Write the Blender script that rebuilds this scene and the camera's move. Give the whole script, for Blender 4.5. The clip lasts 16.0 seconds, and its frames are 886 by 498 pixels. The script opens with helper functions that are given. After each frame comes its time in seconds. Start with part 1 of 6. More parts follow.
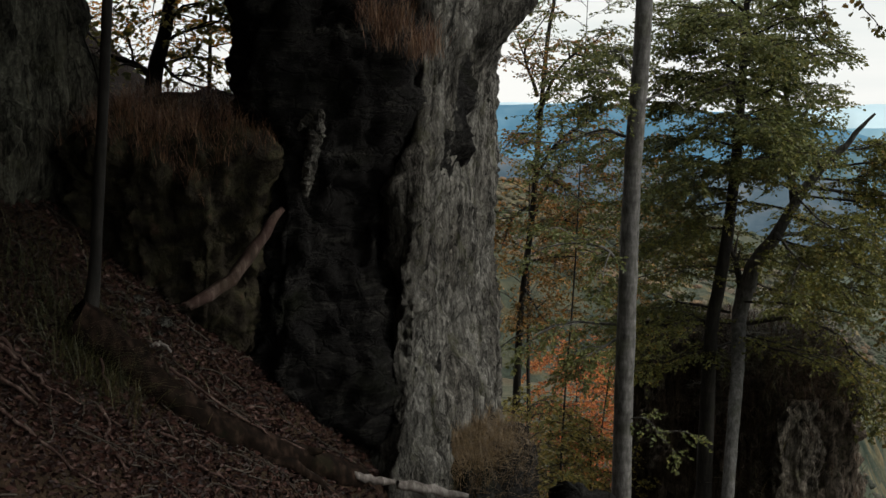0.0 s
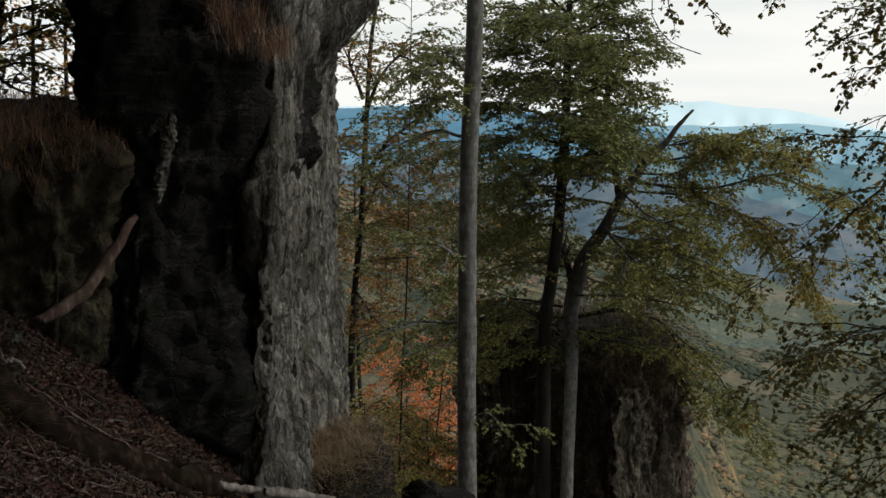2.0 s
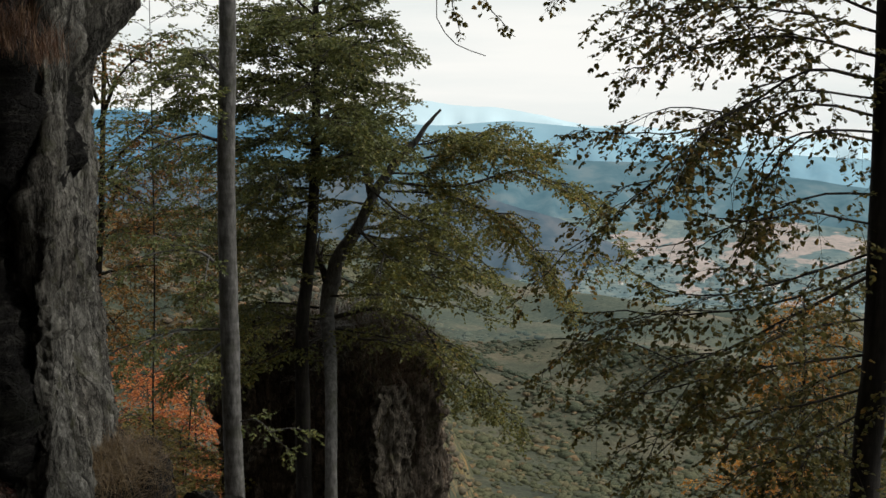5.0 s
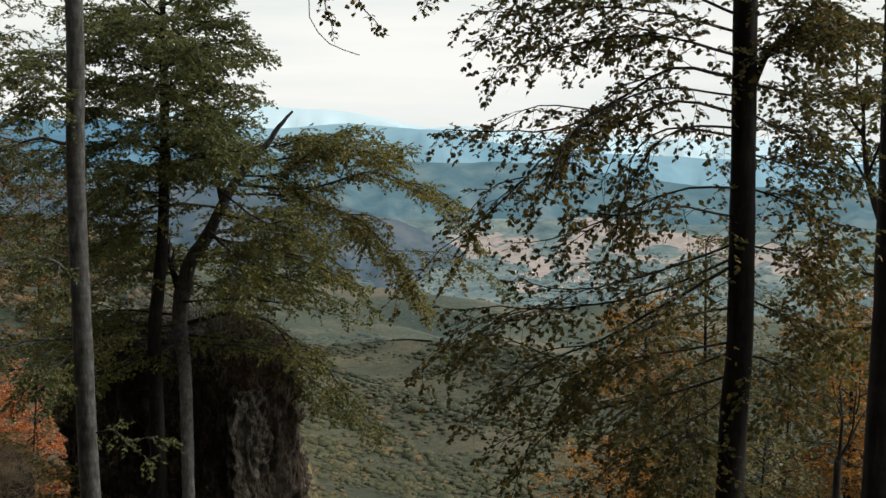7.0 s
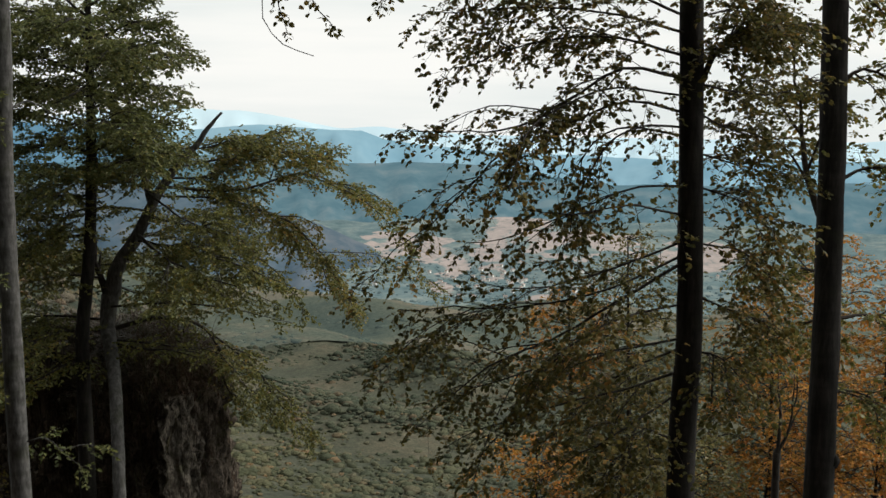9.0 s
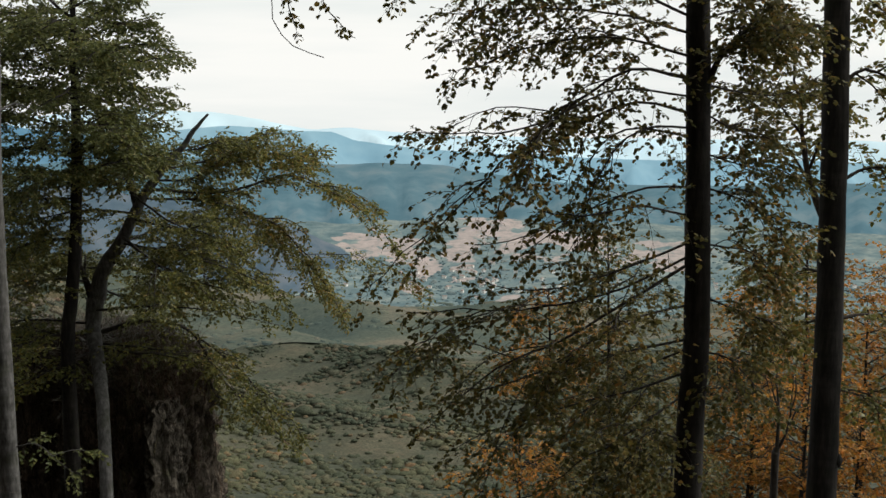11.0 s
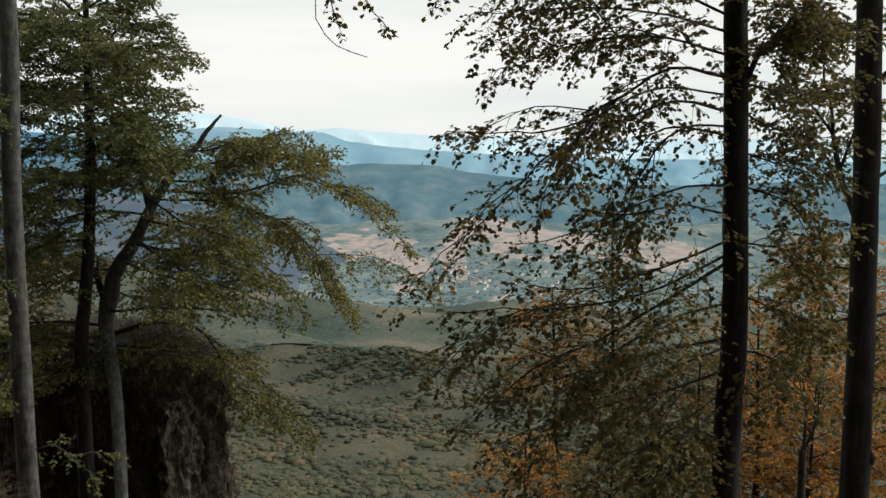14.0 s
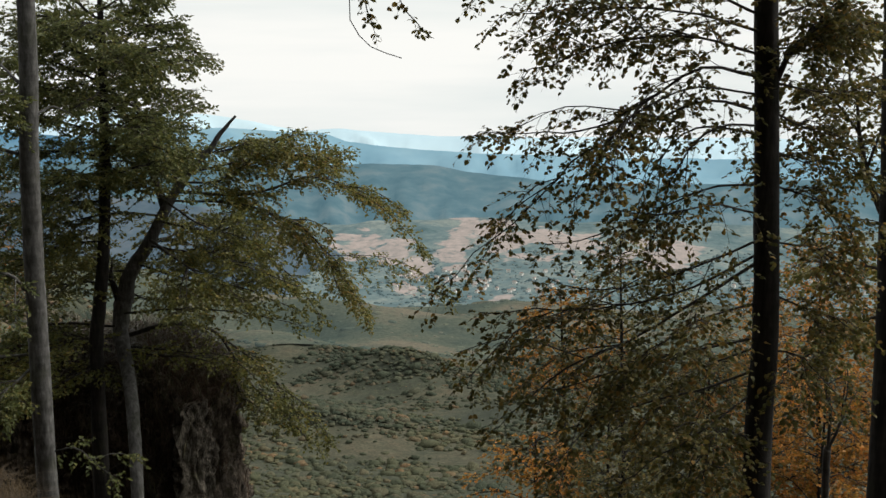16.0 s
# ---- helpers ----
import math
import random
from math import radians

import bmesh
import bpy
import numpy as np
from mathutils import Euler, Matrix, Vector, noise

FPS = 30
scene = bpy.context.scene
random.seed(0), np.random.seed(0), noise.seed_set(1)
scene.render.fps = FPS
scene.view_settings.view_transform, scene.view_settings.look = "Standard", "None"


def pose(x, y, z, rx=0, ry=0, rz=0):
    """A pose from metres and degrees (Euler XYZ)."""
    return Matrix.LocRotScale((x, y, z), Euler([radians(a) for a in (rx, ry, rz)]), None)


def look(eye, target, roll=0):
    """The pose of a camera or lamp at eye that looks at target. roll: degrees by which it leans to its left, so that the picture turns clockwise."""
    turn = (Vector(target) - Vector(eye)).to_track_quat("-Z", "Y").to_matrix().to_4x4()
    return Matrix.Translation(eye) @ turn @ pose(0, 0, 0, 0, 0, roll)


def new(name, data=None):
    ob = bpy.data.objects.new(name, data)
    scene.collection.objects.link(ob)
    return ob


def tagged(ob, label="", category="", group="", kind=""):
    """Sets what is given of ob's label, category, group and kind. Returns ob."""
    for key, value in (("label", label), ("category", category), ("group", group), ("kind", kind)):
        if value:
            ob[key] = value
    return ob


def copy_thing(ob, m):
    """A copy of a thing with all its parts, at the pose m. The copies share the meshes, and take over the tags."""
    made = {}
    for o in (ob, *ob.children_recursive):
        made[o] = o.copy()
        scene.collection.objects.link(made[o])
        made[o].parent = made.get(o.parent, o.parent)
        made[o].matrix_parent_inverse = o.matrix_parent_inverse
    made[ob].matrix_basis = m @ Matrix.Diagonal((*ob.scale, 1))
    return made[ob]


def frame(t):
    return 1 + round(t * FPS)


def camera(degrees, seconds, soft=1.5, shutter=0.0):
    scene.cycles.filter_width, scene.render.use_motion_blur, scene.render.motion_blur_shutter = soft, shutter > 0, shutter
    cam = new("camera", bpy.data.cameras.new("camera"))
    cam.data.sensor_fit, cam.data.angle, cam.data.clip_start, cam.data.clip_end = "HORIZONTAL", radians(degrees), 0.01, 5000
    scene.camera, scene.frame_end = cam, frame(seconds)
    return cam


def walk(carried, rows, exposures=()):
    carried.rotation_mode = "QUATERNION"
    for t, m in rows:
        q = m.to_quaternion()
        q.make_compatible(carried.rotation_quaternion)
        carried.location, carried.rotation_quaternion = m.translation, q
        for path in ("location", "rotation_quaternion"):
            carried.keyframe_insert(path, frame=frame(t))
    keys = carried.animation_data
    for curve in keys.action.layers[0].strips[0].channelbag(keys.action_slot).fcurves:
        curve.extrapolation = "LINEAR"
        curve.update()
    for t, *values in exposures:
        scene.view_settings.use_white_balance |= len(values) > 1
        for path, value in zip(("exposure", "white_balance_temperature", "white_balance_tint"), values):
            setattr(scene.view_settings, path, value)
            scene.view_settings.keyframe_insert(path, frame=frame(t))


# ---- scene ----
cam = camera(38.3, 16.0, soft=1.5)
PATH = [
    (0, (2.935, 0.536, 4.540), (-2.537, 8.694, 2.668), 0.28),
    (0.5, (2.859, 0.467, 4.516), (-2.358, 8.795, 2.667), 0.05),
    (1, (2.771, 0.399, 4.502), (-2.133, 8.918, 2.665), -0.19),
    (1.5, (2.665, 0.345, 4.504), (-1.908, 9.046, 2.666), -0.16),
    (2, (2.553, 0.296, 4.511), (-1.666, 9.173, 2.670), -0.09),
    (2.5, (2.444, 0.249, 4.516), (-1.424, 9.284, 2.672), -0.06),
    (3, (2.345, 0.200, 4.517), (-1.197, 9.368, 2.672), -0.04),
    (3.5, (2.249, 0.154, 4.520), (-0.970, 9.440, 2.676), -0.00),
    (4, (2.154, 0.113, 4.530), (-0.728, 9.510, 2.686), 0.01),
    (4.5, (2.053, 0.075, 4.530), (-0.483, 9.572, 2.691), 0.06),
    (5, (1.954, 0.048, 4.525), (-0.249, 9.628, 2.691), 0.04),
    (5.2, (1.916, 0.041, 4.521), (-0.156, 9.650, 2.687), 0.06),
    (7.3, (1.531, -0.055, 4.496), (0.716, 9.746, 2.684), 0.17),
    (7.5, (1.486, -0.063, 4.497), (0.757, 9.745, 2.686), 0.20),
    (8, (1.383, -0.072, 4.497), (0.853, 9.748, 2.686), 0.16),
    (8.5, (1.290, -0.074, 4.498), (0.895, 9.753, 2.687), 0.15),
    (9, (1.198, -0.069, 4.500), (0.907, 9.761, 2.689), 0.18),
    (11.5, (0.717, -0.017, 4.503), (0.682, 9.819, 2.699), 0.08),
    (12, (0.627, -0.022, 4.504), (0.612, 9.814, 2.699), 0.05),
    (12.5, (0.536, -0.024, 4.504), (0.531, 9.812, 2.698), 0.01),
    (13, (0.449, -0.020, 4.503), (0.446, 9.816, 2.698), -0.03),
    (13.5, (0.379, -0.018, 4.498), (0.379, 9.818, 2.694), -0.03),
    (14, (0.323, -0.013, 4.493), (0.325, 9.823, 2.691), -0.05),
    (14.5, (0.248, -0.010, 4.493), (0.250, 9.827, 2.692), -0.13),
    (15, (0.168, -0.011, 4.494), (0.170, 9.825, 2.692), -0.20),
    (15.5, (0.087, -0.007, 4.498), (0.088, 9.829, 2.695), -0.24),
    (16, (0.000, 0.000, 4.500), (0.001, 9.836, 2.697), -0.28),
]
EXPOSURES = [(0, 0.27), (5, 0.25), (16, 0.25)]
walk(cam, [(t, look(eye, target, roll)) for t, eye, target, roll in PATH], EXPOSURES)

# ---- world and sun: bright overcast sky over the valley ----
world = bpy.data.worlds.new("overcast")
scene.world = world
world.use_nodes = True
wn, wl = world.node_tree.nodes, world.node_tree.links
wn.clear()
w_out = wn.new("ShaderNodeOutputWorld")
w_bg = wn.new("ShaderNodeBackground")
w_sky = wn.new("ShaderNodeTexSky")
w_sky.sky_type = "NISHITA"
w_sky.sun_disc = False
w_sky.sun_elevation = radians(38)
w_sky.sun_rotation = radians(75)
w_dim = wn.new("ShaderNodeMix")
w_dim.data_type = "RGBA"
w_dim.blend_type = "MULTIPLY"
w_dim.inputs[0].default_value = 1.0
w_dim.inputs[7].default_value = (0.10, 0.10, 0.10, 1)
w_co = wn.new("ShaderNodeTexCoord")
w_map = wn.new("ShaderNodeMapping")
w_map.inputs["Scale"].default_value = (1.6, 1.6, 16.0)
w_noise = wn.new("ShaderNodeTexNoise")
w_noise.inputs["Scale"].default_value = 1.3
w_noise.inputs["Detail"].default_value = 5
w_noise.inputs["Roughness"].default_value = 0.5
w_ramp = wn.new("ShaderNodeValToRGB")
w_ramp.color_ramp.elements[0].position = 0.33
w_ramp.color_ramp.elements[0].color = (0.70, 0.745, 0.735, 1)
w_ramp.color_ramp.elements[1].position = 0.56
w_ramp.color_ramp.elements[1].color = (0.86, 0.86, 0.83, 1)
w_mix = wn.new("ShaderNodeMix")
w_mix.data_type = "RGBA"
w_mix.inputs[0].default_value = 0.93
wl.new(w_sky.outputs[0], w_dim.inputs[6])
wl.new(w_co.outputs["Generated"], w_map.inputs[0])
wl.new(w_map.outputs[0], w_noise.inputs["Vector"])
wl.new(w_noise.outputs[0], w_ramp.inputs[0])
wl.new(w_dim.outputs[2], w_mix.inputs[6])
wl.new(w_ramp.outputs[0], w_mix.inputs[7])
wl.new(w_mix.outputs[2], w_bg.inputs[0])
w_bg.inputs[1].default_value = 1.0
wl.new(w_bg.outputs[0], w_out.inputs[0])

sun = new("sun", bpy.data.lights.new("sun", "SUN"))
sun.data.energy = 2.3
sun.data.angle = radians(14)
sun.data.color = (1.0, 0.95, 0.87)
sun.matrix_world = look((60, 20, 50), (0, 0, 0))


# ---- materials ----
def material(name, rough=0.85, spec=0.25):
    m = bpy.data.materials.new(name)
    m.use_nodes = True
    n, l = m.node_tree.nodes, m.node_tree.links
    b = n["Principled BSDF"]
    b.inputs["Roughness"].default_value = rough
    b.inputs["Specular IOR Level"].default_value = spec
    return m, n, l, b


def coords(n, l, scale=(1, 1, 1), kind="Object"):
    c, mp = n.new("ShaderNodeTexCoord"), n.new("ShaderNodeMapping")
    mp.inputs["Scale"].default_value = scale
    l.new(c.outputs[kind], mp.inputs[0])
    return mp.outputs[0]


def fractal(n, l, vec, scale, detail=6, rough=0.6, distort=0.0):
    t = n.new("ShaderNodeTexNoise")
    t.inputs["Scale"].default_value = scale
    t.inputs["Detail"].default_value = detail
    t.inputs["Roughness"].default_value = rough
    t.inputs["Distortion"].default_value = distort
    l.new(vec, t.inputs["Vector"])
    return t.outputs[0]


def ramp(n, l, fac, stops):
    r = n.new("ShaderNodeValToRGB")
    e = r.color_ramp.elements
    while len(e) < len(stops):
        e.new(0.5)
    for k, (p, c) in zip(e, stops):
        k.position, k.color = p, (*c, 1)
    l.new(fac, r.inputs[0])
    return r.outputs[0]


def blend(n, l, fac, a, b, mode="MIX"):
    m = n.new("ShaderNodeMix")
    m.data_type, m.blend_type = "RGBA", mode
    for v, i in ((fac, 0), (a, 6), (b, 7)):
        if isinstance(v, (int, float)):
            m.inputs[i].default_value = v
        elif isinstance(v, tuple):
            m.inputs[i].default_value = (*v, 1)
        else:
            l.new(v, m.inputs[i])
    return m.outputs[2]


def relief(n, l, b, height, strength=0.5, distance=0.02):
    k = n.new("ShaderNodeBump")
    k.inputs["Strength"].default_value = strength
    k.inputs["Distance"].default_value = distance
    l.new(height, k.inputs["Height"])
    l.new(k.outputs[0], b.inputs["Normal"])


def cracks(n, l, scale, stretch, wander, width):
    """Thin dark clefts between blocks: 0 in the cleft, 1 on the block."""
    v = coords(n, l, stretch)
    wob = n.new("ShaderNodeTexNoise")
    wob.inputs["Scale"].default_value, wob.inputs["Detail"].default_value, wob.inputs["Roughness"].default_value = scale * 0.9, 6, 0.65
    l.new(v, wob.inputs["Vector"])
    add = n.new("ShaderNodeVectorMath")
    add.operation = "MULTIPLY_ADD"
    add.inputs[1].default_value = (wander, wander, wander)
    l.new(wob.outputs["Color"], add.inputs[0])
    l.new(v, add.inputs[2])
    vor = n.new("ShaderNodeTexVoronoi")
    vor.feature = "DISTANCE_TO_EDGE"
    vor.inputs["Scale"].default_value = scale
    l.new(add.outputs[0], vor.inputs["Vector"])
    return ramp(n, l, vor.outputs["Distance"], [(0.0, (0, 0, 0)), (width * 0.35, (0.45, 0.45, 0.45)), (width, (1, 1, 1))])


def rock_material(name="weathered_rock", tint=(1, 1, 1)):
    m, n, l, b = material(name, 0.94, 0.12)
    v = coords(n, l)
    big, grain = fractal(n, l, v, 0.5, 4), fractal(n, l, v, 26, 9, 0.78)
    streak = fractal(n, l, coords(n, l, (1, 1, 0.09)), 5.5, 10, 0.72, 0.9)
    thin = fractal(n, l, coords(n, l, (1, 1, 0.11)), 21, 8, 0.7, 0.6)
    c = ramp(n, l, streak, [(0.34, (0.030, 0.029, 0.027)), (0.44, (0.095, 0.093, 0.087)), (0.53, (0.165, 0.162, 0.152)), (0.66, (0.31, 0.305, 0.29))])
    c = blend(n, l, 1.0, c, ramp(n, l, big, [(0.36, (0.38, 0.36, 0.33)), (0.60, (0.92, 0.92, 0.90))]), "MULTIPLY")
    c = blend(n, l, 0.7, c, ramp(n, l, thin, [(0.36, (0.30, 0.30, 0.29)), (0.50, (0.9, 0.9, 0.88)), (0.66, (1.5, 1.48, 1.43))]), "MULTIPLY")
    c = blend(n, l, 0.75, c, ramp(n, l, grain, [(0.34, (0.35, 0.34, 0.33)), (0.55, (1, 1, 1)), (0.70, (1.5, 1.48, 1.42))]), "MULTIPLY")
    wide, small = cracks(n, l, 2.2, (1, 1, 0.16), 0.55, 0.05), cracks(n, l, 6.5, (1, 1, 0.30), 0.30, 0.07)
    c = blend(n, l, 0.9, c, ramp(n, l, wide, [(0, (0.12, 0.115, 0.11)), (1, (1, 1, 1))]), "MULTIPLY")
    c = blend(n, l, 0.6, c, ramp(n, l, small, [(0, (0.25, 0.24, 0.23)), (1, (1, 1, 1))]), "MULTIPLY")
    c = blend(n, l, 1.0, c, tint, "MULTIPLY")
    moss = ramp(n, l, fractal(n, l, v, 2.6, 8, 0.7), [(0.55, (0, 0, 0)), (0.68, (0.7, 0.7, 0.7))])
    c = blend(n, l, moss, c, (0.042, 0.043, 0.022))
    l.new(c, b.inputs["Base Color"])
    h = blend(n, l, 0.45, blend(n, l, 0.5, streak, thin), blend(n, l, 0.5, grain, blend(n, l, 0.5, wide, small)))
    relief(n, l, b, h, 1.0, 0.10)
    return m


# Mossy rock with shade put into a near-black base colour.
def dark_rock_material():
    m, n, l, b = material("shaded_mossy_rock", 0.95, 0.04)
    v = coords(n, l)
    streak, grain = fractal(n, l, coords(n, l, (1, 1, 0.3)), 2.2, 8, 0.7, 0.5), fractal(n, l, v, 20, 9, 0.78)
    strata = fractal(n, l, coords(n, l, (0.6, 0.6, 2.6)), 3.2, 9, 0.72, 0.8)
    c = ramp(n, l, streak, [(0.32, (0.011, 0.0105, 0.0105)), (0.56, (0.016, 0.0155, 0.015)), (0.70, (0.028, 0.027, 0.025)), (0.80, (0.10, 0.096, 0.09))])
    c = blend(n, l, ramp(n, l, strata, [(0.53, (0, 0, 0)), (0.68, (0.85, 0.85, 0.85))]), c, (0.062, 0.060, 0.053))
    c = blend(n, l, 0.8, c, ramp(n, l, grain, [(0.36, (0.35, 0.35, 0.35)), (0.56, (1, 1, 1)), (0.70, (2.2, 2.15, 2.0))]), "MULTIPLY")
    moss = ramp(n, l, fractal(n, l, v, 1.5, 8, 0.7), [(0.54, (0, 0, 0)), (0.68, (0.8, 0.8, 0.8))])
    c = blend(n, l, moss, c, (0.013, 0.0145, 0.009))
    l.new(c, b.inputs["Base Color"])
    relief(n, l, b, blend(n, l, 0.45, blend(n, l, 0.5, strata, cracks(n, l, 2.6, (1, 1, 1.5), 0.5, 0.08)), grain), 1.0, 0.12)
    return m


def bark_material(name, dark, mid, light, stretch=0.18, moss=0.5, gloss=0.2):
    m, n, l, b = material(name, 0.9, gloss)
    v = coords(n, l)
    tall = coords(n, l, (1, 1, stretch))
    band = coords(n, l, (0.5, 0.5, 3.0))
    s, g, bd = fractal(n, l, tall, 14, 7, 0.65), fractal(n, l, v, 60, 5), fractal(n, l, band, 3.5, 5)
    c = ramp(n, l, s, [(0.3, dark), (0.5, mid), (0.72, light)])
    c = blend(n, l, 0.55, c, ramp(n, l, bd, [(0.35, (0.5, 0.5, 0.48)), (0.62, (1, 1, 1))]), "MULTIPLY")
    mm = ramp(n, l, fractal(n, l, v, 2.3, 5), [(0.52, (0, 0, 0)), (0.70, (moss, moss, moss))])
    c = blend(n, l, mm, c, (0.040, 0.044, 0.022))
    l.new(c, b.inputs["Base Color"])
    relief(n, l, b, blend(n, l, 0.4, s, g), 0.5, 0.02)
    return m


def leaf_material(name, stops, glow=0.42, spread=0.8, gloss=0.35):
    """Leaves: each one takes its own hue; light passes through the blade."""
    m = bpy.data.materials.new(name)
    m.use_nodes = True
    n, l = m.node_tree.nodes, m.node_tree.links
    b = n["Principled BSDF"]
    b.inputs["Roughness"].default_value = 0.5
    b.inputs["Specular IOR Level"].default_value = gloss
    g = n.new("ShaderNodeNewGeometry")
    v = coords(n, l)
    clump = fractal(n, l, v, spread, 3)
    mixv = n.new("ShaderNodeMath")
    mixv.operation = "MULTIPLY_ADD"
    mixv.inputs[1].default_value = 0.55
    l.new(g.outputs["Random Per Island"], mixv.inputs[0])
    sc = n.new("ShaderNodeMath")
    sc.operation = "MULTIPLY"
    sc.inputs[1].default_value = 0.48
    l.new(clump, sc.inputs[0])
    l.new(sc.outputs[0], mixv.inputs[2])
    c = ramp(n, l, mixv.outputs[0], stops)
    l.new(c, b.inputs["Base Color"])
    t = n.new("ShaderNodeBsdfTranslucent")
    l.new(c, t.inputs[0])
    ms = n.new("ShaderNodeMixShader")
    ms.inputs[0].default_value = glow
    l.new(b.outputs[0], ms.inputs[1])
    l.new(t.outputs[0], ms.inputs[2])
    l.new(ms.outputs[0], n["Material Output"].inputs[0])
    return m


def litter_ground_material():
    """Forest floor near by: brown leaf litter over dark soil; further down, mixed woodland and pasture."""
    m, n, l, b = material("hillside_ground", 0.95, 0.1)
    v = coords(n, l)
    fine, mid, wide = fractal(n, l, v, 16, 8, 0.7), fractal(n, l, v, 2.2, 6), fractal(n, l, v, 0.010, 6, 0.6)
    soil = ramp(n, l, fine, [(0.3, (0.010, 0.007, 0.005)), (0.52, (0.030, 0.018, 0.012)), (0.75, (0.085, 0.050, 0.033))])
    soil = blend(n, l, ramp(n, l, mid, [(0.45, (0, 0, 0)), (0.7, (0.6, 0.6, 0.6))]), soil, (0.030, 0.026, 0.014))
    woods = ramp(n, l, wide, [(0.34, (0.044, 0.051, 0.038)), (0.48, (0.064, 0.070, 0.050)), (0.58, (0.092, 0.088, 0.061)), (0.70, (0.12, 0.094, 0.066))])
    woods = blend(n, l, 0.8, woods, ramp(n, l, fractal(n, l, v, 0.55, 7, 0.75), [(0.34, (0.40, 0.42, 0.40)), (0.52, (1, 1, 1)), (0.68, (1.5, 1.45, 1.3))]), "MULTIPLY")
    woods = blend(n, l, 0.6, woods, ramp(n, l, fractal(n, l, v, 0.12, 6, 0.7), [(0.35, (0.45, 0.45, 0.42)), (0.65, (1.15, 1.15, 1.1))]), "MULTIPLY")
    sep, mr = n.new("ShaderNodeSeparateXYZ"), n.new("ShaderNodeMapRange")
    l.new(v, sep.inputs[0])
    l.new(sep.outputs[2], mr.inputs[0])
    mr.inputs[1].default_value, mr.inputs[2].default_value = -14, -30
    l.new(blend(n, l, mr.outputs[0], soil, woods), b.inputs["Base Color"])
    relief(n, l, b, fine, 0.8, 0.05)
    return m


def plain_noise_material(name, stops, scale=3, rough=0.9, bump=0.4, dist=0.02, spec=0.2):
    m, n, l, b = material(name, rough, spec)
    v = coords(n, l)
    f = fractal(n, l, v, scale, 7, 0.65)
    l.new(ramp(n, l, f, stops), b.inputs["Base Color"])
    relief(n, l, b, f, bump, dist)
    return m


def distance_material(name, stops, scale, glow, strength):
    """Far backdrop hills that never shift: haze painted as bluish colour and faint glow."""
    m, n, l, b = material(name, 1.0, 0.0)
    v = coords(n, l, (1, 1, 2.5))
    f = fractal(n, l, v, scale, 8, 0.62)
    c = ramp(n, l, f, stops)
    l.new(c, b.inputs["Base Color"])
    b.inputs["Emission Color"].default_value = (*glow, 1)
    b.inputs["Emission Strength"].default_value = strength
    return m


ROCK = rock_material()
# outcrop tinted darker than its pillar: shaded and lit sides put into the tint
BROWN_ROCK = rock_material("shaded_brown_rock", (0.78, 0.66, 0.58))
MOSSY_WALL = rock_material("mossy_grey_rock", (0.95, 0.97, 0.86))
PILLAR_ROCK = rock_material("lit_pillar_rock", (1.0, 0.92, 0.84))
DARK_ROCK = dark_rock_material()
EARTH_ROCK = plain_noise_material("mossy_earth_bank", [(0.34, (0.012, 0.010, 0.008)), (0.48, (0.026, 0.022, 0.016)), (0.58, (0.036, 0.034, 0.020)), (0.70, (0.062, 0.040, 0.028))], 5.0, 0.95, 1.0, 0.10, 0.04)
BEECH = bark_material("beech_bark", (0.034, 0.033, 0.031), (0.092, 0.090, 0.086), (0.19, 0.187, 0.18), 0.3, 0.5)
# near black: backlight and shade are put into this bark colour
SHADE_BARK = bark_material("shaded_bark", (0.007, 0.0065, 0.006), (0.020, 0.018, 0.016), (0.045, 0.041, 0.036), 0.15, 0.3)
BROWN_BARK = bark_material("brown_bark", (0.016, 0.014, 0.012), (0.042, 0.037, 0.032), (0.085, 0.077, 0.068), 0.2, 0.4)
TWIG = plain_noise_material("twig_bark", [(0.3, (0.020, 0.016, 0.012)), (0.7, (0.060, 0.050, 0.040))], 20)
# near black: the shaded side of the fallen trunk is painted in
LOG_BARK = bark_material("shaded_side_bark", (0.003, 0.0024, 0.002), (0.010, 0.0068, 0.0052), (0.036, 0.023, 0.017), 0.5, 0.15, 0.03)
DEADWOOD = bark_material("dead_wood", (0.016, 0.009, 0.008), (0.048, 0.027, 0.022), (0.15, 0.112, 0.095), 0.1, 0.2)
PALEWOOD = bark_material("bleached_wood", (0.05, 0.043, 0.038), (0.13, 0.115, 0.105), (0.30, 0.28, 0.26), 0.15, 0.1)
GREEN = leaf_material("green_beech_leaves", [(0.15, (0.050, 0.066, 0.024)), (0.45, (0.095, 0.112, 0.036)), (0.70, (0.150, 0.155, 0.046)), (0.92, (0.24, 0.19, 0.05))])
MOSSY = leaf_material("bronze_green_leaves", [(0.15, (0.060, 0.064, 0.026)), (0.45, (0.115, 0.112, 0.036)), (0.72, (0.20, 0.155, 0.045)), (0.92, (0.34, 0.19, 0.048))])
TURNING = leaf_material("turning_beech_leaves", [(0.15, (0.060, 0.070, 0.024)), (0.48, (0.120, 0.126, 0.036)), (0.72, (0.19, 0.18, 0.042)), (0.92, (0.33, 0.19, 0.042))])
DUSKY = leaf_material("dusky_beech_leaves", [(0.15, (0.046, 0.050, 0.018)), (0.45, (0.092, 0.090, 0.028)), (0.70, (0.165, 0.130, 0.036)), (0.90, (0.32, 0.16, 0.045))], 0.46, 0.8, 0.15)
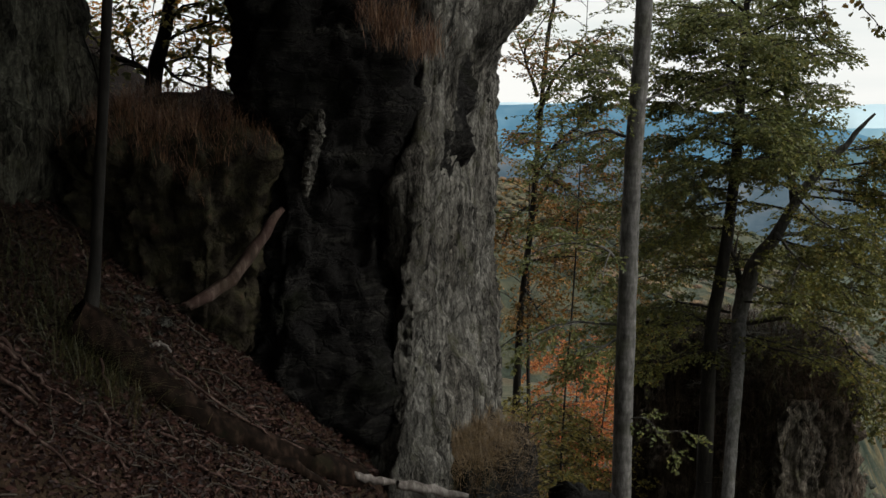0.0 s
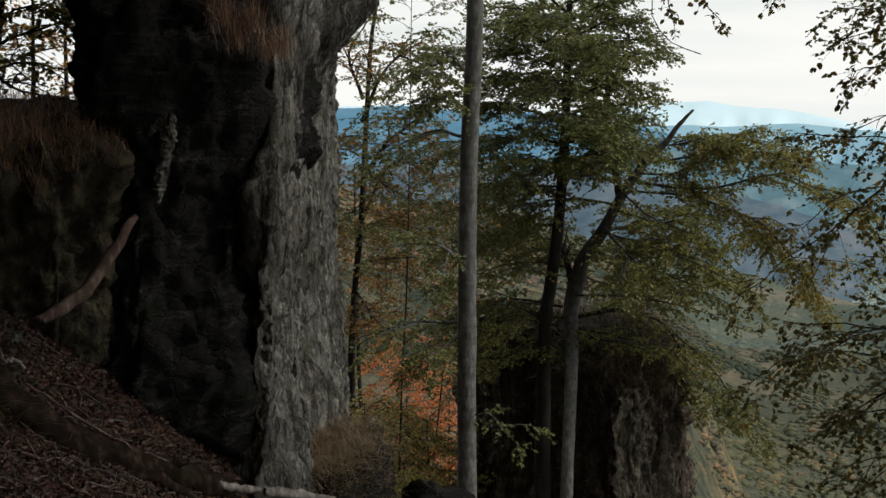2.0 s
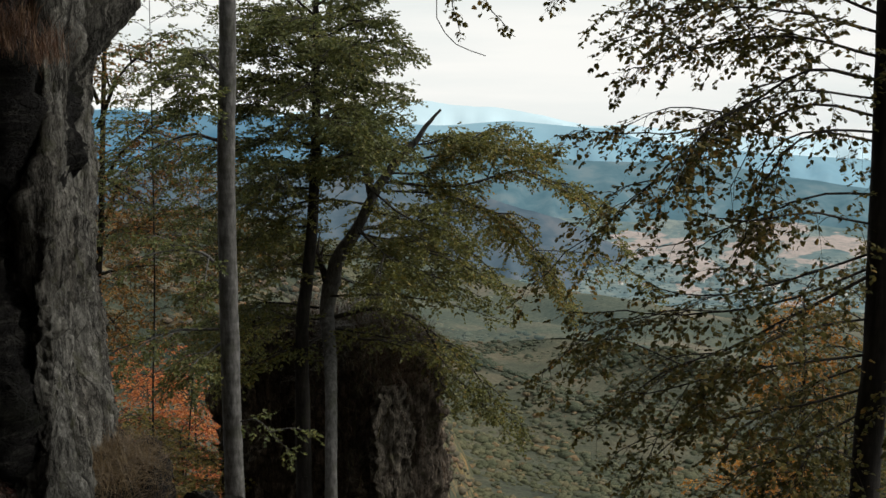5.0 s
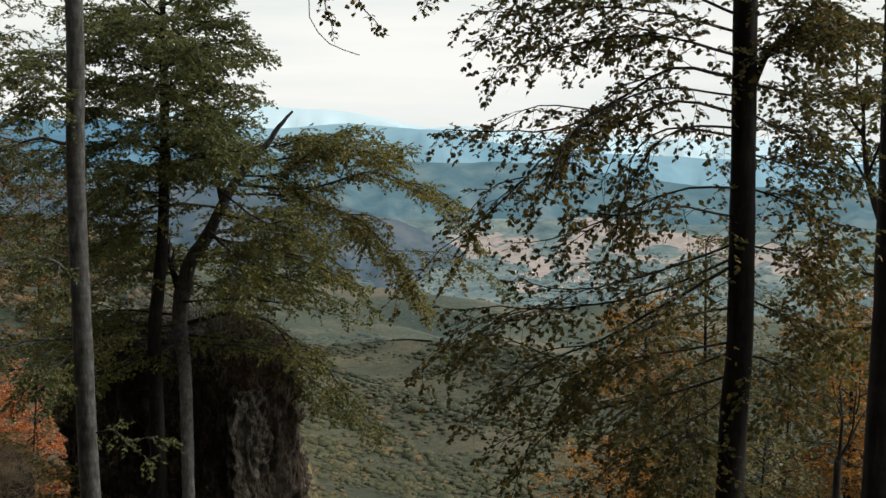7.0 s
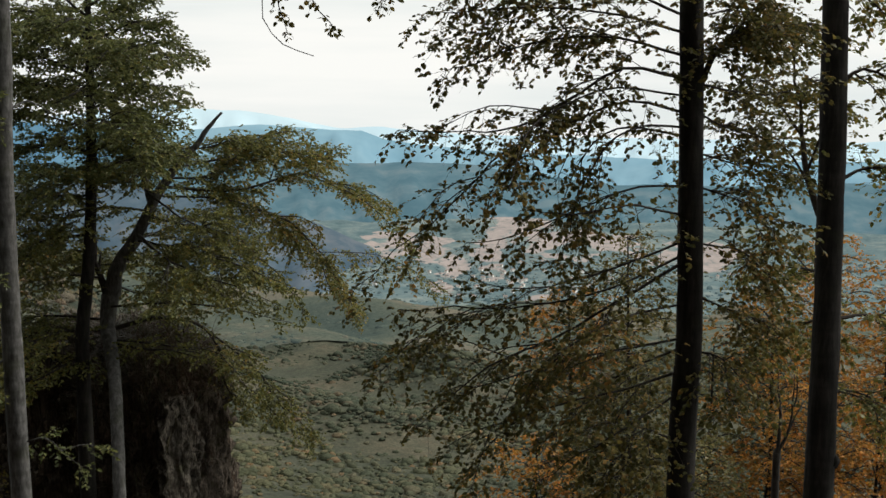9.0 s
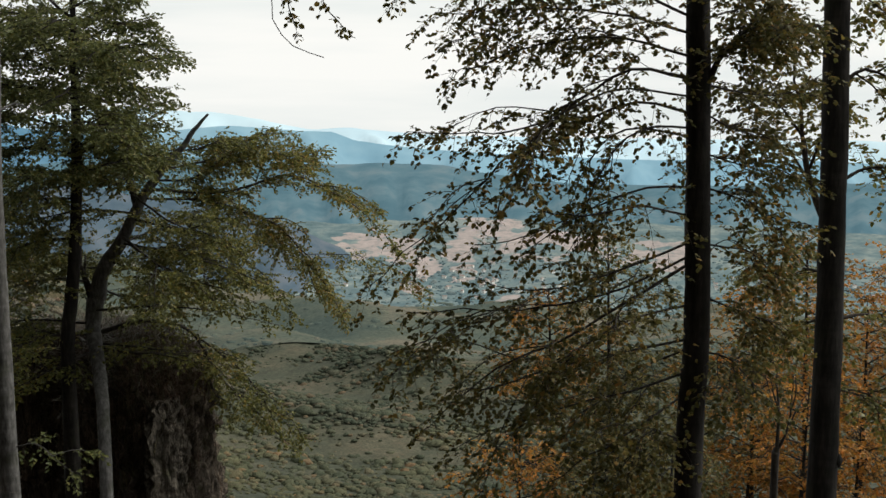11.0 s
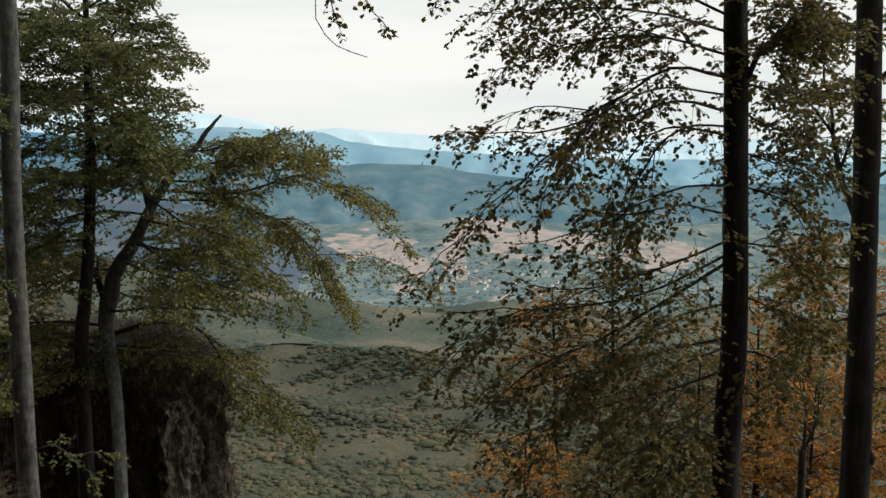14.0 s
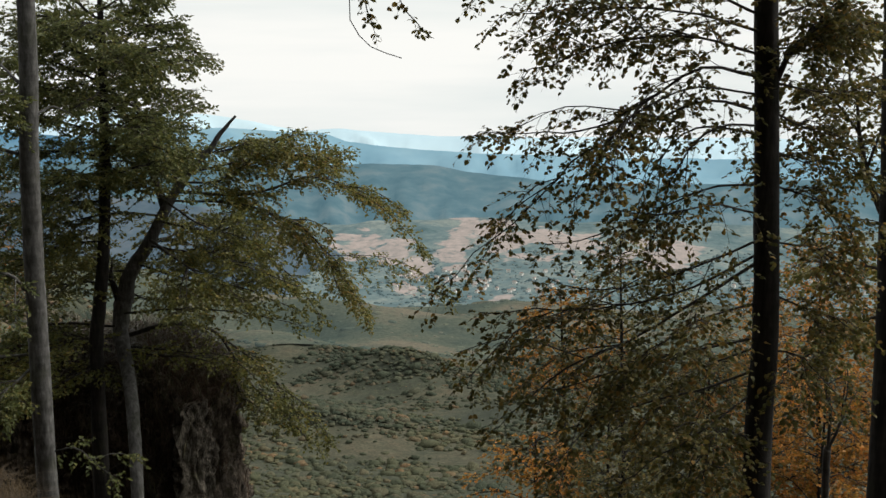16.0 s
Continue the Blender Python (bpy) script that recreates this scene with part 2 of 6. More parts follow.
YELLOWING = leaf_material("yellowing_beech_leaves", [(0.15, (0.075, 0.085, 0.024)), (0.45, (0.150, 0.155, 0.040)), (0.70, (0.24, 0.20, 0.048)), (0.92, (0.38, 0.19, 0.045))])
AMBER = leaf_material("amber_leaves", [(0.15, (0.12, 0.085, 0.022)), (0.42, (0.30, 0.165, 0.030)), (0.65, (0.48, 0.22, 0.032)), (0.88, (0.52, 0.17, 0.030))], 0.45)
RED = leaf_material("red_leaves", [(0.15, (0.24, 0.060, 0.028)), (0.45, (0.48, 0.14, 0.045)), (0.75, (0.56, 0.24, 0.060)), (0.95, (0.42, 0.26, 0.07))])
OLIVE = leaf_material("olive_shrub_leaves", [(0.15, (0.080, 0.085, 0.026)), (0.5, (0.19, 0.175, 0.045)), (0.8, (0.34, 0.25, 0.060)), (0.95, (0.45, 0.24, 0.055))])
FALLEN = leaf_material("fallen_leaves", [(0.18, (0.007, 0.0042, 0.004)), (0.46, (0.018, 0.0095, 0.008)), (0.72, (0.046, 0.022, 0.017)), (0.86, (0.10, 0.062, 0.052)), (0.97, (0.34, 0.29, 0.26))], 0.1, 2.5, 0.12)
HAY = leaf_material("faded_grass", [(0.15, (0.050, 0.032, 0.016)), (0.5, (0.105, 0.070, 0.034)), (0.9, (0.22, 0.16, 0.085))], 0.2, 3.0)
STRAW = leaf_material("dry_grass", [(0.15, (0.055, 0.026, 0.015)), (0.5, (0.130, 0.062, 0.034)), (0.9, (0.30, 0.20, 0.12))], 0.2, 3.0)
# darker copy of the dry grass, with shade put into its colours
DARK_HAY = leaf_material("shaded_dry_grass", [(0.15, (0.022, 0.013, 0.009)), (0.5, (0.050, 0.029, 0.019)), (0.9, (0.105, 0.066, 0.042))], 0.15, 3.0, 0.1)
GREENGRASS = leaf_material("green_grass", [(0.15, (0.020, 0.024, 0.010)), (0.5, (0.048, 0.050, 0.020)), (0.9, (0.11, 0.090, 0.035))], 0.2)
GROUND = litter_ground_material()


def woods_material(name="autumn_woods", tint=(1, 1, 1)):
    m, n, l, b = material(name, 1.0, 0.0)
    v = coords(n, l)
    wide, mid, fine = fractal(n, l, v, 0.0045, 5, 0.6), fractal(n, l, v, 0.07, 5, 0.65), fractal(n, l, v, 0.6, 5, 0.7)
    c = ramp(n, l, mid, [(0.30, (0.046, 0.060, 0.054)), (0.45, (0.082, 0.097, 0.086)), (0.58, (0.120, 0.130, 0.110)), (0.67, (0.155, 0.142, 0.115)), (0.80, (0.24, 0.165, 0.110))])
    c = blend(n, l, 0.8, c, ramp(n, l, wide, [(0.38, (0.42, 0.50, 0.52)), (0.5, (0.95, 0.95, 0.95)), (0.62, (1.6, 1.4, 1.12))]), "MULTIPLY")
    c = blend(n, l, 0.6, c, ramp(n, l, fine, [(0.35, (0.55, 0.55, 0.52)), (0.62, (1.15, 1.15, 1.1))]), "MULTIPLY")
    crown = n.new("ShaderNodeTexVoronoi")
    crown.inputs["Scale"].default_value = 0.11
    l.new(v, crown.inputs["Vector"])
    hue = n.new("ShaderNodeSeparateColor")
    l.new(crown.outputs["Color"], hue.inputs[0])
    c = blend(n, l, 0.75, c, ramp(n, l, hue.outputs[0], [(0.1, (0.55, 0.66, 0.62)), (0.5, (0.95, 1.0, 0.92)), (0.75, (1.3, 1.2, 0.95)), (0.95, (1.75, 1.25, 0.85))]), "MULTIPLY")
    c = blend(n, l, 1.0, c, tint, "MULTIPLY")
    l.new(c, b.inputs["Base Color"])
    relief(n, l, b, fine, 0.6, 1.6)
    return m


HILL_WOODS = woods_material("hazel_and_birch_slope", (0.84, 0.78, 0.74))


# ---- mesh helpers ----
def grid_mesh(name, verts, faces, mat, smooth=True):
    """A mesh from numpy arrays: verts (n, 3), faces (m, k)."""
    verts, faces = np.asarray(verts, np.float32), np.asarray(faces, np.int32)
    me = bpy.data.meshes.new(name)
    me.vertices.add(len(verts))
    me.vertices.foreach_set("co", verts.ravel())
    k = faces.shape[1]
    me.loops.add(faces.size)
    me.loops.foreach_set("vertex_index", faces.ravel())
    me.polygons.add(len(faces))
    me.polygons.foreach_set("loop_start", np.arange(0, faces.size, k, dtype=np.int32))
    me.polygons.foreach_set("use_smooth", np.full(len(faces), smooth))
    me.update(calc_edges=True)
    me.validate()
    me.materials.append(mat)
    return me


def part(name, me, parent, label="", kind=""):
    ob = new(name, me)
    ob.parent = parent
    return tagged(ob, label, kind=kind)


def thing(name, label, category, group="", kind="", at=(0, 0, 0)):
    ob = new(name)
    ob.location = at
    ob.empty_display_size = 0.2
    return tagged(ob, label, category, group, kind)


def unit(v):
    return v / np.maximum(np.linalg.norm(v, axis=-1, keepdims=True), 1e-9)


def tube(points, radii, sides=8, knots=0.0, seed=0):
    """Verts and quads of a tapering tube along points, with uneven girth, closed at the tip."""
    p, r = np.asarray(points, float), np.asarray(radii, float)
    rng = np.random.default_rng(seed)
    n = len(p)
    d = unit(np.gradient(p, axis=0))
    ref = np.array([0.31, 0.95, 0.05]) if abs(d[0][2]) > 0.7 else np.array([0.05, 0.08, 1.0])
    a = unit(np.cross(d, ref))
    b = np.cross(d, a)
    w = np.linspace(0, 2 * np.pi, sides, endpoint=False)
    girth = 1 + knots * rng.normal(size=(n, sides))
    ring = p[:, None] + (r[:, None] * girth)[..., None] * (np.cos(w)[None, :, None] * a[:, None] + np.sin(w)[None, :, None] * b[:, None])
    v = ring.reshape(-1, 3)
    i = (np.arange(n - 1)[:, None] * sides + np.arange(sides)[None]).ravel()
    j = (np.arange(n - 1)[:, None] * sides + (np.arange(sides)[None] + 1) % sides).ravel()
    return v, np.c_[i, j, j + sides, i + sides]


def smooth_line(points, n):
    """n points on a smooth curve through the given ones (Catmull-Rom)."""
    p = np.asarray(points, float)
    if len(p) == 2:
        return p[0] + np.linspace(0, 1, n)[:, None] * (p[1] - p[0])
    q = np.vstack([2 * p[0] - p[1], p, 2 * p[-1] - p[-2]])
    u = np.linspace(0, len(p) - 1, n)
    k = np.minimum(u.astype(int), len(p) - 2)
    f = (u - k)[:, None]
    a, b, c, d = q[k], q[k + 1], q[k + 2], q[k + 3]
    return 0.5 * (2 * b + (c - a) * f + (2 * a - 5 * b + 4 * c - d) * f ** 2 + (3 * b - a - 3 * c + d) * f ** 3)


def stack(pieces):
    vs, fs, o = [], [], 0
    for v, f in pieces:
        vs.append(v)
        fs.append(f + o)
        o += len(v)
    return np.vstack(vs), np.vstack(fs)


def blades(at, along, flat, length, width, fine=False):
    """Leaf blades folded on the midrib: at the stalk, along the rib, flat across. fine: an oval outline."""
    n = len(at)
    up = unit(np.cross(along, flat))
    L, Wd = length[:, None], width[:, None]
    i = np.arange(n)[:, None]
    if fine:
        lo, hi = at + along * L * 0.30, at + along * L * 0.68 - up * L * 0.03
        w0, w1 = flat * Wd * 0.5 + up * Wd * 0.12, -flat * Wd * 0.5 + up * Wd * 0.12
        v = np.stack([at, lo + w0, hi + w0 * 0.82, at + along * L - up * L * 0.10, hi + w1 * 0.82, lo + w1], 1).reshape(-1, 3)
        i = i * 6
        return v, np.concatenate([i + [0, 1, 5], i + [1, 2, 5], i + [5, 2, 4], i + [2, 3, 4]], 1).reshape(-1, 3)
    mid = at + along * L * 0.48
    v = np.stack([at, mid + flat * Wd * 0.5 + up * Wd * 0.16, at + along * L - up * L * 0.10, mid - flat * Wd * 0.5 + up * Wd * 0.16], 1).reshape(-1, 3)
    i = i * 4
    return v, np.concatenate([i + [0, 1, 2], i + [0, 2, 3]], 1).reshape(-1, 3)


def foliage(line, rng, reach=0.8, gap=0.15, leaf=0.068, every=0.034, start=0.12, droop=0.25, lift=0.0, twig=0.30, tgap=0.075, wild=0.28, sweep=0.4):
    """Branchlets, side twigs and leaves along a limb: flat sprays, as on a beech."""
    seg = np.linalg.norm(np.diff(line, axis=0), axis=1)
    s = np.r_[0, np.cumsum(seg)]
    total = s[-1]
    pos = np.arange(total * start, total, gap)
    pos = np.r_[pos + rng.uniform(-gap, gap, len(pos)) * 0.5, total * 0.93, total * 0.97, total * 0.995]
    pos = np.clip(pos, 0, total * 0.999)
    base = np.stack([np.interp(pos, s, line[:, k]) for k in range(3)], 1)
    tan = unit(np.stack([np.interp(pos, s, np.gradient(line[:, k], s)) for k in range(3)], 1))
    count = len(pos)
    side = unit(np.cross(tan, [0, 0, 1.0]) + rng.normal(0, 0.1, (count, 3)))
    side *= np.where(np.arange(count) % 2, 1, -1)[:, None]
    frac = pos / total
    length = reach * (1.1 - 0.75 * frac) * rng.uniform(0.35, 1.25, count)
    up = np.array([0, 0, 1.0])
    way = unit(side * rng.uniform(0.4, 1.0, (count, 1)) + tan * rng.uniform(sweep - 0.1, sweep + 0.55, (count, 1)) + up * rng.normal(lift, wild, (count, 1)))
    wood, A, D, N = [], [], [], []
    for k in range(count):
        m = 5
        u = np.linspace(0, 1, m)
        pts = base[k] + way[k] * length[k] * u[:, None] - up * droop * length[k] * u[:, None] ** 2
        thick = leaf / 0.068
        wood.append(tube(pts, np.linspace(0.0055, 0.0018, m) * thick, 3))
        nt = max(3, int(length[k] / tgap))
        t = np.r_[np.sort(rng.uniform(0.12, 1.0, nt - 1)), 1.0]
        b0 = np.stack([np.interp(t, u, pts[:, c]) for c in range(3)], 1)
        lat = unit(np.cross(way[k], up))
        sg = np.where(np.arange(nt) % 2, 1, -1)[:, None]
        td = unit(lat * sg * rng.uniform(0.4, 1.0, (nt, 1)) + way[k] * rng.uniform(0.5, 1.0, (nt, 1)) + rng.normal(0, 0.16, (nt, 3)) - up * 0.12)
        tl = twig * rng.uniform(0.35, 1.15, nt) * (1.15 - 0.55 * t)
        td[-1], tl[-1] = unit(way[k] - up * droop * 1.4), twig * 0.8
        e0 = b0 + td * tl[:, None] - up * (tl * 0.12)[:, None]
        w = np.array([[0, 0, 1.0], [0.87, 0, -0.5], [-0.87, 0, -0.5]]) * 0.0018 * thick
        v = np.concatenate([b0[:, None] + w, e0[:, None] + w * 0.5], 1).reshape(-1, 3)
        i = np.arange(nt)[:, None, None] * 6
        if leaf < 0.08:
            wood.append((v, (i + np.array([[0, 1, 4, 3], [1, 2, 5, 4], [2, 0, 3, 5]])).reshape(-1, 4)))
        nl = np.maximum(2, (tl / every).astype(int))
        which = np.repeat(np.arange(nt), nl)
        f = rng.uniform(0.12, 1.02, len(which))
        A.append(b0[which] + (e0 - b0)[which] * f[:, None])
        lat2 = unit(np.cross(td[which], up))
        sg2 = np.where(rng.random(len(which)) < 0.5, 1, -1)[:, None]
        D.append(unit(lat2 * sg2 * rng.uniform(0.3, 1.0, (len(which), 1)) + td[which] * 0.75 + rng.normal(0, 0.28, (len(which), 3)) - up * 0.10))
        N.append(up + rng.normal(0, 0.40 + wild * 0.5, (len(which), 3)))
    A, D, N = np.vstack(A), np.vstack(D), np.vstack(N)
    flat = unit(np.cross(N, D))
    L = leaf * rng.uniform(0.6, 1.2, len(A))
    return stack(wood), blades(A, D, flat, L, L * rng.uniform(0.58, 0.82, len(A)), leaf < 0.08)


def tree(name, label, trunk, limbs, bark, leaves, seed, group="", sides=14, category="tree", wood=None, **spray):
    """trunk: (x, y, z, radius) from the foot up; limbs: (points, radius, options)."""
    rng = np.random.default_rng(seed)
    trunk = np.asarray(trunk, float)
    root = thing(name, label, category, group, at=tuple(trunk[0, :3]))
    off = trunk[0, :3]
    n = max(12, 6 * len(trunk))
    line = smooth_line(trunk, n)
    v, f = tube(line[:, :3] - off, line[:, 3], sides, 0.025, seed)
    part("trunk", grid_mesh("trunk", v, f, bark), root)
    tw, lv = [], {}
    for pts, r, opt in limbs:
        pts = np.asarray(pts, float)
        o = dict(spray)
        o.update(opt)
        bare, forks, fan = o.pop("bare", False), o.pop("forks", 3), o.pop("fan", 0.45)
        blunt, own = o.pop("blunt", 0.18), o.pop("leaves", leaves)
        crook, skin = o.pop("crook", 0.022), o.pop("own_bark", wood or bark)
        seg = np.linalg.norm(np.diff(pts, axis=0), axis=1).sum()
        m = max(8, int(seg * 5))
        ln = smooth_line(pts, m)
        ln += np.cumsum(rng.normal(0, crook, ln.shape), axis=0) * np.linspace(0, 1, m)[:, None]
        v, f = tube(ln - off, np.linspace(r, max(0.004, r * blunt), m), 7, 0.05, seed)
        limb = part("limb", grid_mesh("limb", v, f, skin), root)
        if bare:
            continue
        lines = [(ln, {})]
        for _ in range(forks):
            k = int(rng.uniform(0.2, 0.75) * (m - 1))
            ahead = unit(ln[min(k + 2, m - 1)] - ln[k])
            way = unit(ahead * 0.75 + unit(np.cross(ahead, [0, 0, 1.0])) * rng.choice([-1, 1]) * rng.uniform(0.35, 0.9) + np.array([0, 0, rng.normal(0.0, fan)]))
            size = seg * rng.uniform(0.25, 0.5)
            sub = smooth_line([ln[k], ln[k] + way * size * 0.55 + [0, 0, 0.05 * size], ln[k] + way * size - [0, 0, 0.12 * size]], max(6, int(size * 6)))
            v, f = tube(sub - off, np.linspace(r * 0.45, 0.004, len(sub)), 5, 0.05, seed)
            part("side_branch", grid_mesh("side_branch", v, f, skin), limb)
            lines.append((sub, dict(reach=o.get("reach", 0.8) * 0.75)))
        for q, more in lines:
            a, b = foliage(q - off, rng, **{**o, **more})
            tw.append(a)
            lv.setdefault(own, []).append(b)
    if tw:
        v, f = stack(tw)
        part("twig", grid_mesh("twig", v, f, TWIG), root, kind="stuff")
        for mat, pieces in lv.items():
            v, f = stack(pieces)
            part("crown", grid_mesh("crown", v, f, mat, False), root, kind="stuff")
    return root


def fnoise(x, y, z, octaves=4, gain=1.0):
    """Fractal noise on arrays."""
    pts = np.c_[np.ravel(x), np.ravel(y), np.ravel(z)]
    out = np.array([noise.fractal(Vector(q), gain, 2.1, octaves, noise_basis="PERLIN_ORIGINAL") for q in pts])
    return out.reshape(np.shape(x))


# ---- the ground: one sheet from the ledge down into the valley and up to the far hills ----
def soft(v, k=0.6):
    return k * np.logaddexp(0, v / k)


def near_height(x, y):
    s = (x + 4.7) * 0.9 + (y - 11.2) * 0.43
    z = 0.8 * soft(-s) - 2.1 * soft(s) + 1.2 * soft(s - 4.0)
    z = np.minimum(z, 9 + 0.15 * z) - 0.38 / (1 + np.exp(np.clip((s + 0.6) / 0.25, -50, 50)))
    z = z - 1.3 * soft(y - 15.5 + 0.0 * x, 1.0) * (1 / (1 + np.exp(np.clip((x + 6.5) * 0.8, -50, 50))))
    # unseen bank added behind the camera to keep light off the rock face
    z = z + 1.5 * soft(-y - 7.0 - 0.25 * x, 1.0)
    return z


def tilt_profile(az, r):
    """Angle below the level, in degrees, at which the valley lies by bearing and distance."""
    lr = np.log(r)
    mid = np.interp(lr, np.log([60, 250, 500, 750, 950, 1300, 1450, 1800, 2300, 2700, 3050, 3300, 4900]), [-50, -30, -24.5, -20.4, -18.3, -15.5, -14.9, -13.6, -12.0, -10.2, -9.8, -10.0, -11.0])
    left = np.interp(lr, np.log([45, 120, 300, 600, 900, 1200, 1600, 2300, 3300, 4900]), [-32, -24, -18.5, -14.5, -11.8, -10.2, -10.0, -9.6, -10.0, -11.0])
    w = 1 / (1 + np.exp(np.clip((az + 17) / 2.2, -50, 50)))
    return mid * (1 - w) + left * w


# rounded spurs running down into the valley: two ends, height, half width
SPURS = (((-204, 1350), (-42, 1150), 27, 75), ((-42, 1150), (45, 1030), 27, 65), ((-560, 2000), (-120, 1640), 56, 120), ((-330, 1150), (-90, 900), 34, 80),
         ((330, 1450), (150, 1180), 26, 90), ((240, 1050), (90, 840), 30, 60), ((-520, 1250), (-330, 800), 40, 110), ((120, 1750), (-40, 1500), 14, 80))


def ground_height(x, y):
    r = np.hypot(x, y) + 1e-6
    az = np.degrees(np.arctan2(x, y))
    far = 4.5 + r * np.tan(np.radians(tilt_profile(az, np.maximum(r, 30))))
    far = np.where(np.abs(az) > 95, far * np.clip((130 - np.abs(az)) / 35, 0, 1), far)
    for (x0, y0), (x1, y1), high, wide in SPURS:
        dx, dy = x1 - x0, y1 - y0
        u = np.clip(((x - x0) * dx + (y - y0) * dy) / (dx * dx + dy * dy), 0, 1)
        far = far + high * (1 - 0.45 * u) * np.exp(-((x - x0 - u * dx) ** 2 + (y - y0 - u * dy) ** 2) / wide ** 2)
    far = np.where(r < 40, -400.0, far)
    z = np.maximum(near_height(x, y), far)
    return np.where(y < -12, np.minimum(z, 45), z)


HILL_CENTRE = (-3.0, 9.0)


def uneven(x, y):
    """Lumps of the ground: small ones near by, broad folds far out."""
    r = np.hypot(x - HILL_CENTRE[0], y - HILL_CENTRE[1])
    out = np.zeros_like(r)
    for k, (sc, am) in enumerate(((0.9, 0.05), (0.35, 0.10), (0.02, 2.2), (0.005, 11.0), (0.0020, 14.0))):
        w = np.clip(r * sc * 0.12 - 0.05, 0, 1) if sc < 0.1 else np.clip(25 / np.maximum(r, 1e-3), 0, 1)
        out += am * w * fnoise(x * sc, y * sc, np.full_like(x, k * 7.3), 2)
    return out


def build_ground():
    cx, cy = HILL_CENTRE
    rad = np.r_[0, np.geomspace(0.25, 4930, 210)]
    ang = np.linspace(0, 2 * np.pi, 360, endpoint=False)
    R_, A_ = np.meshgrid(rad[1:], ang, indexing="ij")
    x, y = cx + R_ * np.sin(A_), cy + R_ * np.cos(A_)
    z = ground_height(x, y) + uneven(x, y)
    n, m = R_.shape
    v = np.vstack([[[cx, cy, ground_height(np.array(cx), np.array(cy))]], np.stack([x, y, z], -1).reshape(-1, 3)])
    i = np.arange(n - 1)[:, None] * m + np.arange(m)[None] + 1
    j = np.arange(n - 1)[:, None] * m + (np.arange(m)[None] + 1) % m + 1
    quads = np.stack([i, j, j + m, i + m], -1).reshape(-1, 4)
    cap = np.stack([np.zeros(m, int), (np.arange(m) + 1) % m + 1, np.arange(m) + 1], -1)
    me = bpy.data.meshes.new("ground")
    me.from_pydata(v.tolist(), [], quads.tolist() + cap.tolist())
    me.polygons.foreach_set("use_smooth", np.ones(len(me.polygons), bool))
    me.materials.append(GROUND)
    me.update()
    return tagged(new("ground", me), "steep wooded hillside with brown leaf litter falling to the valley", "ground", kind="structure")


build_ground()


# ---- far hills: backdrop ridges, haze painted into colour and glow ----
def ridge(name, label, crest, r_top, r_foot, foot, mat, seed, rough):
    """crest: (bearing, angle) along the skyline; a long hill with a real slope towards the valley."""
    az = np.linspace(-48, 34, 330)
    top = np.interp(az, [c[0] for c in crest], [c[1] for c in crest])
    top = top + rough * fnoise(az * 0.35, np.full_like(az, seed * 3.1), np.zeros_like(az), 5)
    v = np.linspace(0, 1, 26)
    A_, V_ = np.meshgrid(az, v, indexing="ij")
    r = r_foot + (r_top - r_foot) * V_
    e = foot + (top[:, None] - foot) * V_ ** 0.85
    folds = fnoise(A_ * 0.55, V_ * 1.1, np.full_like(A_, seed * 1.7), 4) * np.sin(np.pi * V_) * 0.9
    z = 4.5 + r * np.tan(np.radians(e + folds))
    x, y = r * np.sin(np.radians(A_)), r * np.cos(np.radians(A_))
    n, m = A_.shape
    i = (np.arange(n - 1)[:, None] * m + np.arange(m - 1)[None]).ravel()
    me = grid_mesh(name, np.stack([x, y, z], -1).reshape(-1, 3), np.c_[i, i + m, i + m + 1, i + 1], mat)
    return tagged(new(name, me), label, "hills", kind="structure")


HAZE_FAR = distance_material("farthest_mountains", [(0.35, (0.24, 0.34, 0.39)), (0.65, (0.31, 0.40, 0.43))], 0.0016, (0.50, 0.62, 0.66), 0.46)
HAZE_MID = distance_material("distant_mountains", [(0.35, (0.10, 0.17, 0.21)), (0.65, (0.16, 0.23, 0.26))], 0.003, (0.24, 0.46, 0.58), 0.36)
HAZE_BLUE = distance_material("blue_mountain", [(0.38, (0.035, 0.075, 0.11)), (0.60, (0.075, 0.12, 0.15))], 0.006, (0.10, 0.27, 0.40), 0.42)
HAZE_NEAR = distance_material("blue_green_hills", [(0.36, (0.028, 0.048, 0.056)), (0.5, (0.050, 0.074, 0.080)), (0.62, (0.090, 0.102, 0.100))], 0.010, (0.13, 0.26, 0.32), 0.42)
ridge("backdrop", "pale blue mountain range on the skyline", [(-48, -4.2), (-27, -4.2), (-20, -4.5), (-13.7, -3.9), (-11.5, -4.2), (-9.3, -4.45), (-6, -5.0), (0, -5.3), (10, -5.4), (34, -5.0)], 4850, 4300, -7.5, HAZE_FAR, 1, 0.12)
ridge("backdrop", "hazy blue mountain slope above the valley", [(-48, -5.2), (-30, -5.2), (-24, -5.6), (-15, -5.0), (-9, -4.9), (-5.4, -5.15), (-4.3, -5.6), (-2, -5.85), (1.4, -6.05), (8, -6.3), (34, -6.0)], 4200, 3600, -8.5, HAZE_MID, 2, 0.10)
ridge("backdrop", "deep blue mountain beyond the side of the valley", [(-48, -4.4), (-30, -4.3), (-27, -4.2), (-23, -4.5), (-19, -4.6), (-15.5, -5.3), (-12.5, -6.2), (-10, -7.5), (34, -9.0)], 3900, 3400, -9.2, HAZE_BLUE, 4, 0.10)
